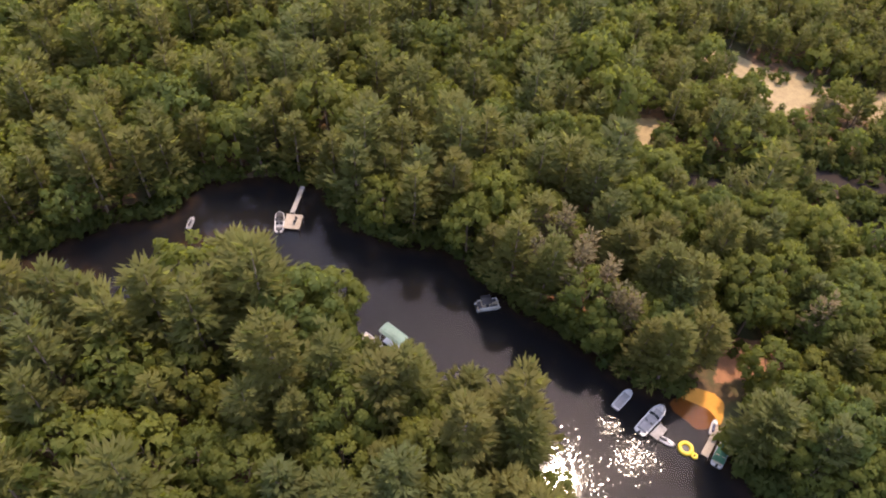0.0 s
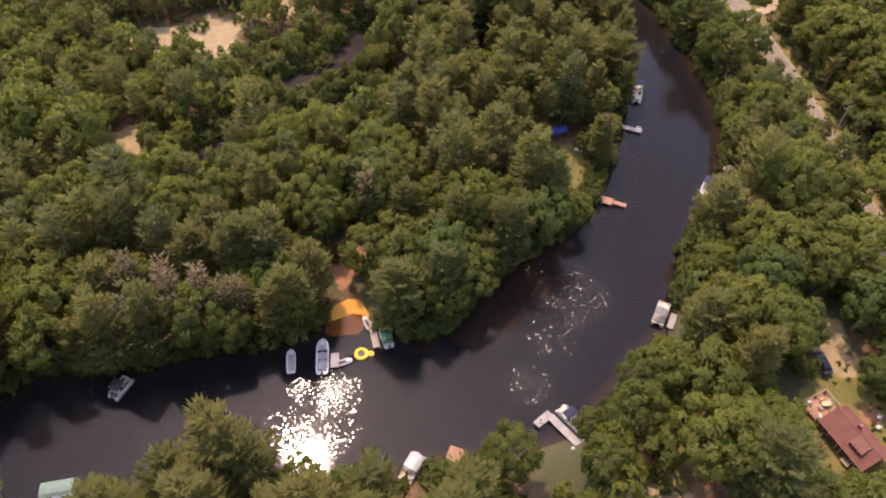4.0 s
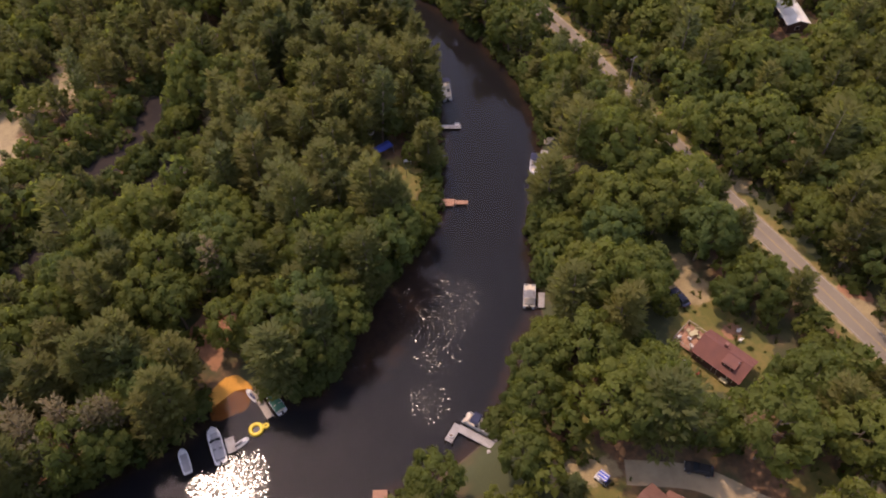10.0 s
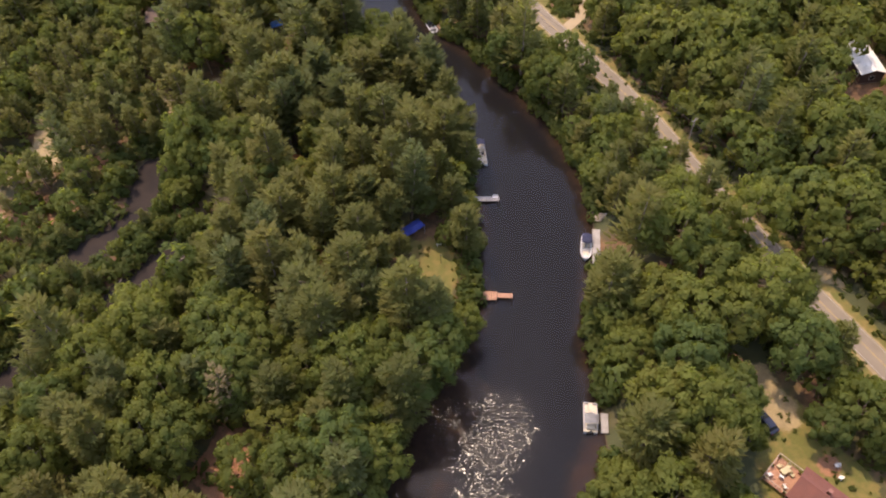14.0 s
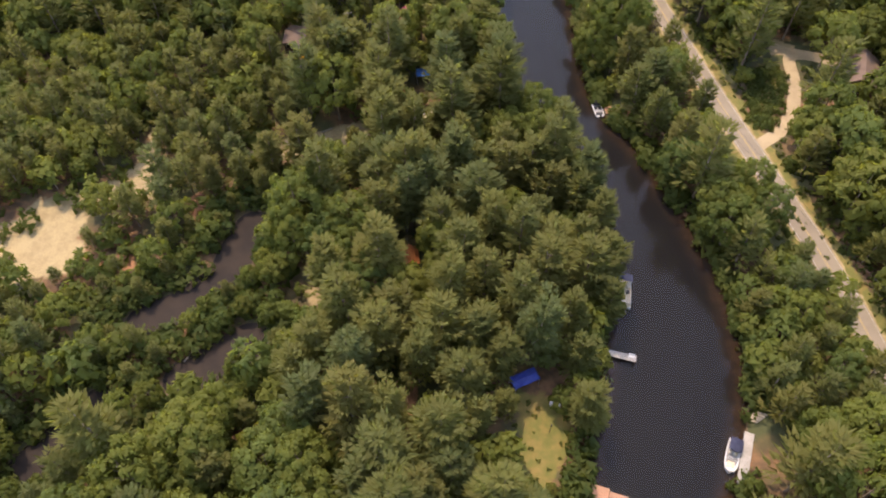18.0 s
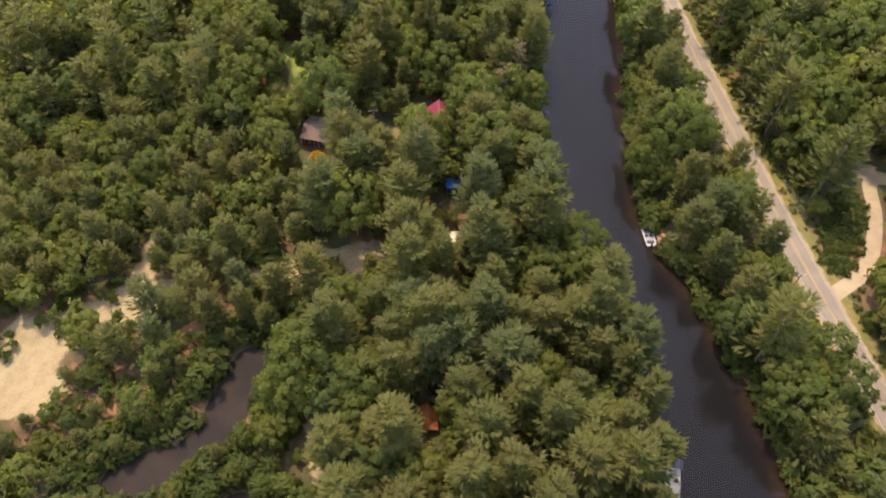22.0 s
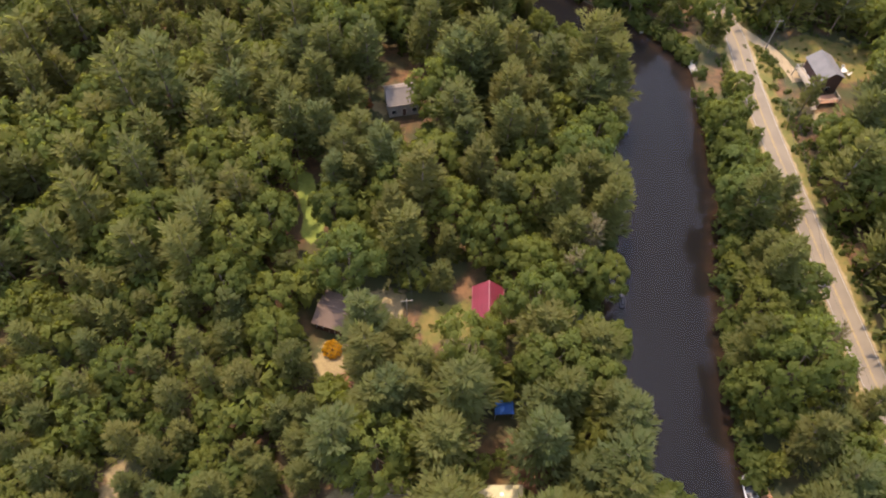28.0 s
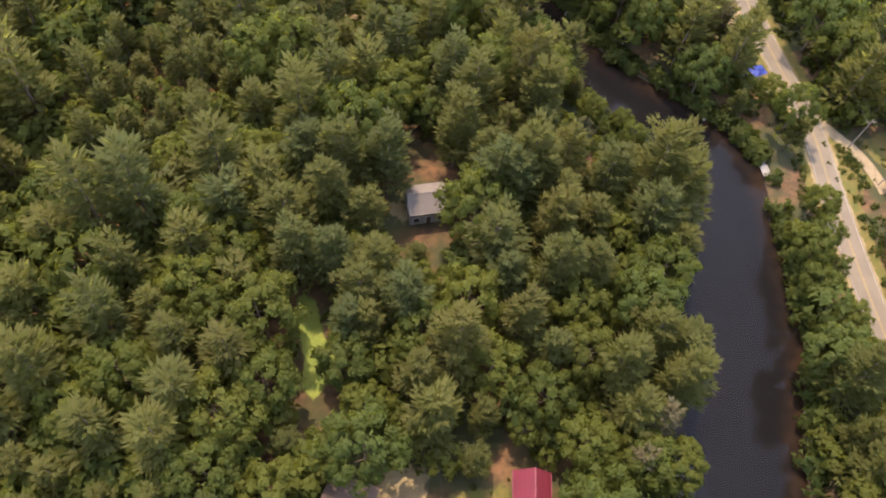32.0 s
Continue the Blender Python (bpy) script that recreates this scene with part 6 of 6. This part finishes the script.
# tall single trees that stand out: x, y, pine, size, shape
TALL = [(-15.6, 208.4, 1, 0.72, 1), (-14.9, 198.6, 1, 1.0, 0), (-5.3, 208.1, 0, 0.95, 2), (8.2, 202, 1, 1.0, 4), (13.8, 210.5, 1, 0.95, 1), (16.3, 192, 1, 1.05, 2), (-34.6, 207.5, 0, 0.8, 0), (4.1, 206, 1, 0.85, 3), (0.6, 214.6, 0, 0.7, 1), (-8.4, 266, 1, 1.1, 2),
        (46.2, 55.6, 0, 1.3, 4), (50.4, 79.7, 0, 1.1, 2), (75.2, 47.3, 1, 1.0, 1), (-9.4, 80.4, 1, 0.95, 1), (-15.9, 106, 0, 1.1, 4), (-1.5, 83.2, 1, 1.0, 0), (-31.3, 82.6, 1, 1.0, 4), (2.3, 99.5, 0, 1.1, 2), (70.8, 73.2, 0, 0.85, 3),
        (3.7, 163.5, 1, 1.1, 1), (-1.9, 166.4, 1, 1.1, 0), (8.1, 168.2, 1, 1.05, 4), (26.6, 171.5, 1, 1.0, 2), (21.9, 169, 1, 1.05, 1), (-10.4, 157.7, 0, 1.0, 4), (5.9, 156.6, 1, 0.95, 1), (-19, 160.2, 0, 1.0, 2), (27.4, 155.6, 0, 0.75, 1),
        (-13.4, 262, 1, 1.05, 2), (-6.6, 265.6, 1, 1.0, 0), (-22.8, 245, 0, 0.62, 2), (-30.5, 240.5, 1, 0.95, 1), (-28.6, 236.5, 1, 0.9, 3), (-16.7, 102.6, 0, 0.85, 0), (-11, 86.4, 1, 0.8, 3), (14.2, 132.2, 1, 0.85, 4), (11.5, 134.6, 1, 0.95, 1), (24.8, 126.4, 0, 0.5, 1), (22.4, 134, 0, 0.55, 0), (-1.2, 183.6, 1, 0.74, 0), (4.6, 183.0, 1, 0.7, 3), (-45, 84, 1, 1.0, 1), (-38, 84, 1, 0.95, 2), (2.4, 50.2, 0, 0.5, 1)]
trees += [(x, y, bool(pine), size, shape, x * 41 + y) for x, y, pine, size, shape in TALL]
line = [(-28, 60), (5, 62), (8, 150), (0, 250)]
order = np.argsort(np.minimum(*(seg_dist(np.array([t[0] for t in trees]), np.array([t[1] for t in trees]), way) for way in (line, [(30, 58), (66, 52)]))))
tree_z = height(np.array([t[0] for t in trees]), np.array([t[1] for t in trees]))
heap, count = {True: [], False: []}, {True: 0, False: 0}
for i in order:
    x, y, pine, size, shape, turn = trees[i]
    z = tree_z[i] - 0.15
    if count[pine] < 295:
        copy_thing((pines if pine else broads)[shape], pose(x, y, z, rng.normal(0, 2), rng.normal(0, 2), turn) @ Matrix.Scale(size, 4))
        count[pine] += 1
    else:
        heap[pine].append((x, y, z, size, shape, turn))
# thin, browning trees
dry = tree_kind("dry_tree", "tree", "thin half-bare tree with browning needles", pine_crown(rng, 14.0, 3.2, 11, 9, 0.85), stem(rng, 14.0, 0.24, 14, 3.4), DRY_LEAVES)
for x, y, size in ((-54, 77, 1.1), (-50, 72, 1.0), (-46, 73.5, 1.15), (-58, 69, 0.95), (-44, 70.5, 1.0), (-41, 75.5, 1.1), (-52, 69, 1.0), (-48, 77, 1.05), (-38, 72.5, 0.9), (-34.5, 75, 1.0), (-56.5, 74, 1.0), (-17, 101, 1.1), (-37, 74, 1.0), (9.5, 224, 0.9), (12.5, 230, 0.95), (30, 149, 0.9), (19.5, 143, 0.9), (29.5, 155, 0.8),
                   (51.5, 212, 0.7), (50.5, 218, 0.75), (25, 310, 0.9), (43.5, 245, 0.6), (7, 147, 0.8)):
    copy_thing(dry, pose(x, y, level(x, y) - 0.15, 0, 0, x * 37) @ Matrix.Scale(size, 4))
for ob in pines + broads + [dry]:
    for o in (*ob.children, ob):
        bpy.data.objects.remove(o)


def joined(name, label, category, spots, shapes, leaf_material):
    verts, tone, faces, slots, normals, n = [], [], [], [], [], 0
    for x, y, z, size, shape, turn in spots:
        (crown, away), (sv, sf) = shapes[shape]
        c, s = math.cos(radians(turn)) * size, math.sin(radians(turn)) * size
        v = np.concatenate([crown.reshape(-1, 3), sv])
        verts.append(np.stack([v[:, 0] * c - v[:, 1] * s + x, v[:, 0] * s + v[:, 1] * c + y, v[:, 2] * size + z], 1))
        tone.append(np.full(len(v), rng.uniform()))
        w = np.concatenate([np.repeat(away, 3, 0), np.zeros((len(sv), 3))])
        normals.append(np.stack([(w[:, 0] * c - w[:, 1] * s) / size, (w[:, 0] * s + w[:, 1] * c) / size, w[:, 2]], 1))
        faces.append(np.concatenate([np.arange(len(crown) * 3).reshape(-1, 3), sf + len(crown) * 3]) + n)
        slots.append(np.concatenate([np.zeros(len(crown), np.int32), np.ones(len(sf), np.int32)]))
        n += len(v)
    me = mesh_of(name, np.concatenate(verts), np.concatenate(faces), [leaf_material, BARK], np.concatenate(tone), np.concatenate(normals))
    me.polygons.foreach_set("material_index", np.concatenate(slots).astype(np.int32))
    return tagged(new(name, me), label, category, kind="stuff")


joined("pine_woods", "dense stand of grey-green white pines", "woods", heap[True], far_pines, NEEDLES_FAR)
joined("broadleaf_woods", "dense stand of bright green broadleaf trees", "woods", heap[False], far_broads, LEAVES_FAR)
young_shapes = [(leaf_crown(rng, 5.2 + 0.5 * k, 1.9 + 0.15 * k, 13, 12, 0.72), stem(rng, 4.6 + 0.5 * k, 0.09, 1, 1.2)) for k in range(4)]
sap_z = height(np.array([t[0] for t in saplings]), np.array([t[1] for t in saplings]))
joined("young_trees", "middle storey of young broadleaf trees between tall ones", "woods", [(x, y, z - 0.1, size * (0.5 if in_vista(x, y) else 1.0), shape, turn) for (x, y, size, shape, turn), z in zip(saplings, sap_z)], young_shapes, LEAVES_FAR)
# low undergrowth between the trees and along the banks
ux, uy = rng.uniform(-190, 160, 9000), rng.uniform(-20, 350, 9000)
ok = inside(ux, uy, WOODS) & (np.minimum.reduce([wet_distance(ux, uy) - 0.3, seg_dist(ux, uy, ROAD) - 4.6, nearest(ux, uy, SAND) - 0.3, nearest(ux, uy, LAWN) - 0.2, nearest(ux, uy, ALGAE) - 0.4] + [seg_dist(ux, uy, l) - w / 2 - 0.5 for l, w in DRIVES]) > 0)
ok &= np.all([np.hypot(ux - sx, uy - sy) > sr + 0.4 for sx, sy, sr in SPOTS], axis=0)
bushes = [(x, y, z, rng.uniform(0.7, 1.7), int(rng.integers(3)), rng.uniform(0, 360)) for x, y, z in zip(ux[ok], uy[ok], height(ux[ok], uy[ok]))][:2500]
sx_, sy_ = rng.uniform(-70, -18, 1500), rng.uniform(104, 176, 1500)
sd_ = np.min([seg_dist(sx_, sy_, s) for s in SLOUGHS], axis=0)
by_pool = (sd_ > 3.7) & (sd_ < 8.5) & (nearest(sx_, sy_, SAND) > 0.5)
bushes += [(x, y, z, rng.uniform(0.6, 1.4), int(rng.integers(3)), rng.uniform(0, 360)) for x, y, z in zip(sx_[by_pool], sy_[by_pool], height(sx_[by_pool], sy_[by_pool]))]
for bank, far in ((LEFT_BANK, 2.2), (RIGHT_BANK, 1.6)):
    bx, by = (np.repeat(np.array([p[k] for p in bank]), 40) for k in (0, 1))
    f = rng.uniform(0, 1, len(bx) - 40)
    bx, by = bx[:-40] + (bx[40:] - bx[:-40]) * f + rng.normal(0, 1.2, len(f)), by[:-40] + (by[40:] - by[:-40]) * f + rng.normal(0, 1.2, len(f))
    wd = wet_distance(bx, by)
    ok = (wd > 0.15) & (wd < far) & (nearest(bx, by, SAND) > 0.3) & (nearest(bx, by, BEACH) > 1) & np.all([np.hypot(bx - sx, by - sy) > sr * 0.6 for sx, sy, sr in SPOTS], axis=0)
    bushes += [(x, y, z, rng.uniform(0.6, 1.5), int(rng.integers(3)), rng.uniform(0, 360)) for x, y, z in zip(bx[ok], by[ok], height(bx[ok], by[ok]))]
LOOP_GREEN = [[(70.5, 187), (74, 188.5), (78.5, 195.5), (80.5, 204), (78.5, 209), (73, 206), (69, 196)], [(77, 184.5), (82, 190), (85, 198), (85.5, 207), (90, 206), (90, 197), (84, 187)]]
gx_, gy_ = rng.uniform(-45, 130, 9000), rng.uniform(30, 300, 9000)
on_lawn = (nearest(gx_, gy_, LAWN) < 0.6) & (wet_distance(gx_, gy_) > 0.3)
bushes += [(x, y, z, rng.uniform(0.12, 0.3), int(rng.integers(3)), rng.uniform(0, 360)) for x, y, z in zip(gx_[on_lawn], gy_[on_lawn], height(gx_[on_lawn], gy_[on_lawn]))]
rx, ry = rng.uniform(40, 105, 9000), rng.uniform(40, 330, 9000)
rd = seg_dist(rx, ry, ROAD)
by_road = (rd > 3.3) & (rd < 7.5) & np.all([seg_dist(rx, ry, l) > w / 2 + 0.4 for l, w in DRIVES], axis=0) & (rng.uniform(0, 1, 9000) < 0.35 + 0.13 * rd)
bushes += [(x, y, z, rng.uniform(0.18, 0.55), int(rng.integers(3)), rng.uniform(0, 360)) for x, y, z in zip(rx[by_road], ry[by_road], height(rx[by_road], ry[by_road]))]
for k in range(420):
    x, y = rng.uniform(70, 86), rng.uniform(181, 211)
    if nearest(np.array([x]), np.array([y]), LOOP_GREEN)[0] < 0 and min(seg_dist(np.array([x]), np.array([y]), l)[0] - w / 2 for l, w in DRIVES) > 0.5:
        bushes.append((x, y, level(x, y), rng.uniform(0.3, 0.75), int(rng.integers(3)), rng.uniform(0, 360)))
for k in range(34):
    x, y = rng.uniform(-92, -46), rng.uniform(148, 178)
    if nearest(np.array([x]), np.array([y]), SAND[:2])[0] < -0.3 and rng.uniform() < 0.75:
        bushes.append((x, y, level(x, y), rng.uniform(0.5, 1.7), int(rng.integers(3)), rng.uniform(0, 360)))
bush_shapes = [((leaf - np.array([0, 0, 0.45]), away), (np.zeros((3, 3), np.float32), np.array([[0, 1, 2]]))) for leaf, away in [leaf_crown(rng, 1.7, 1.3, 5, 9, 0.62) for _ in range(3)]]
joined("undergrowth", "low green undergrowth and saplings", "shrubs", bushes, bush_shapes, SHRUB)
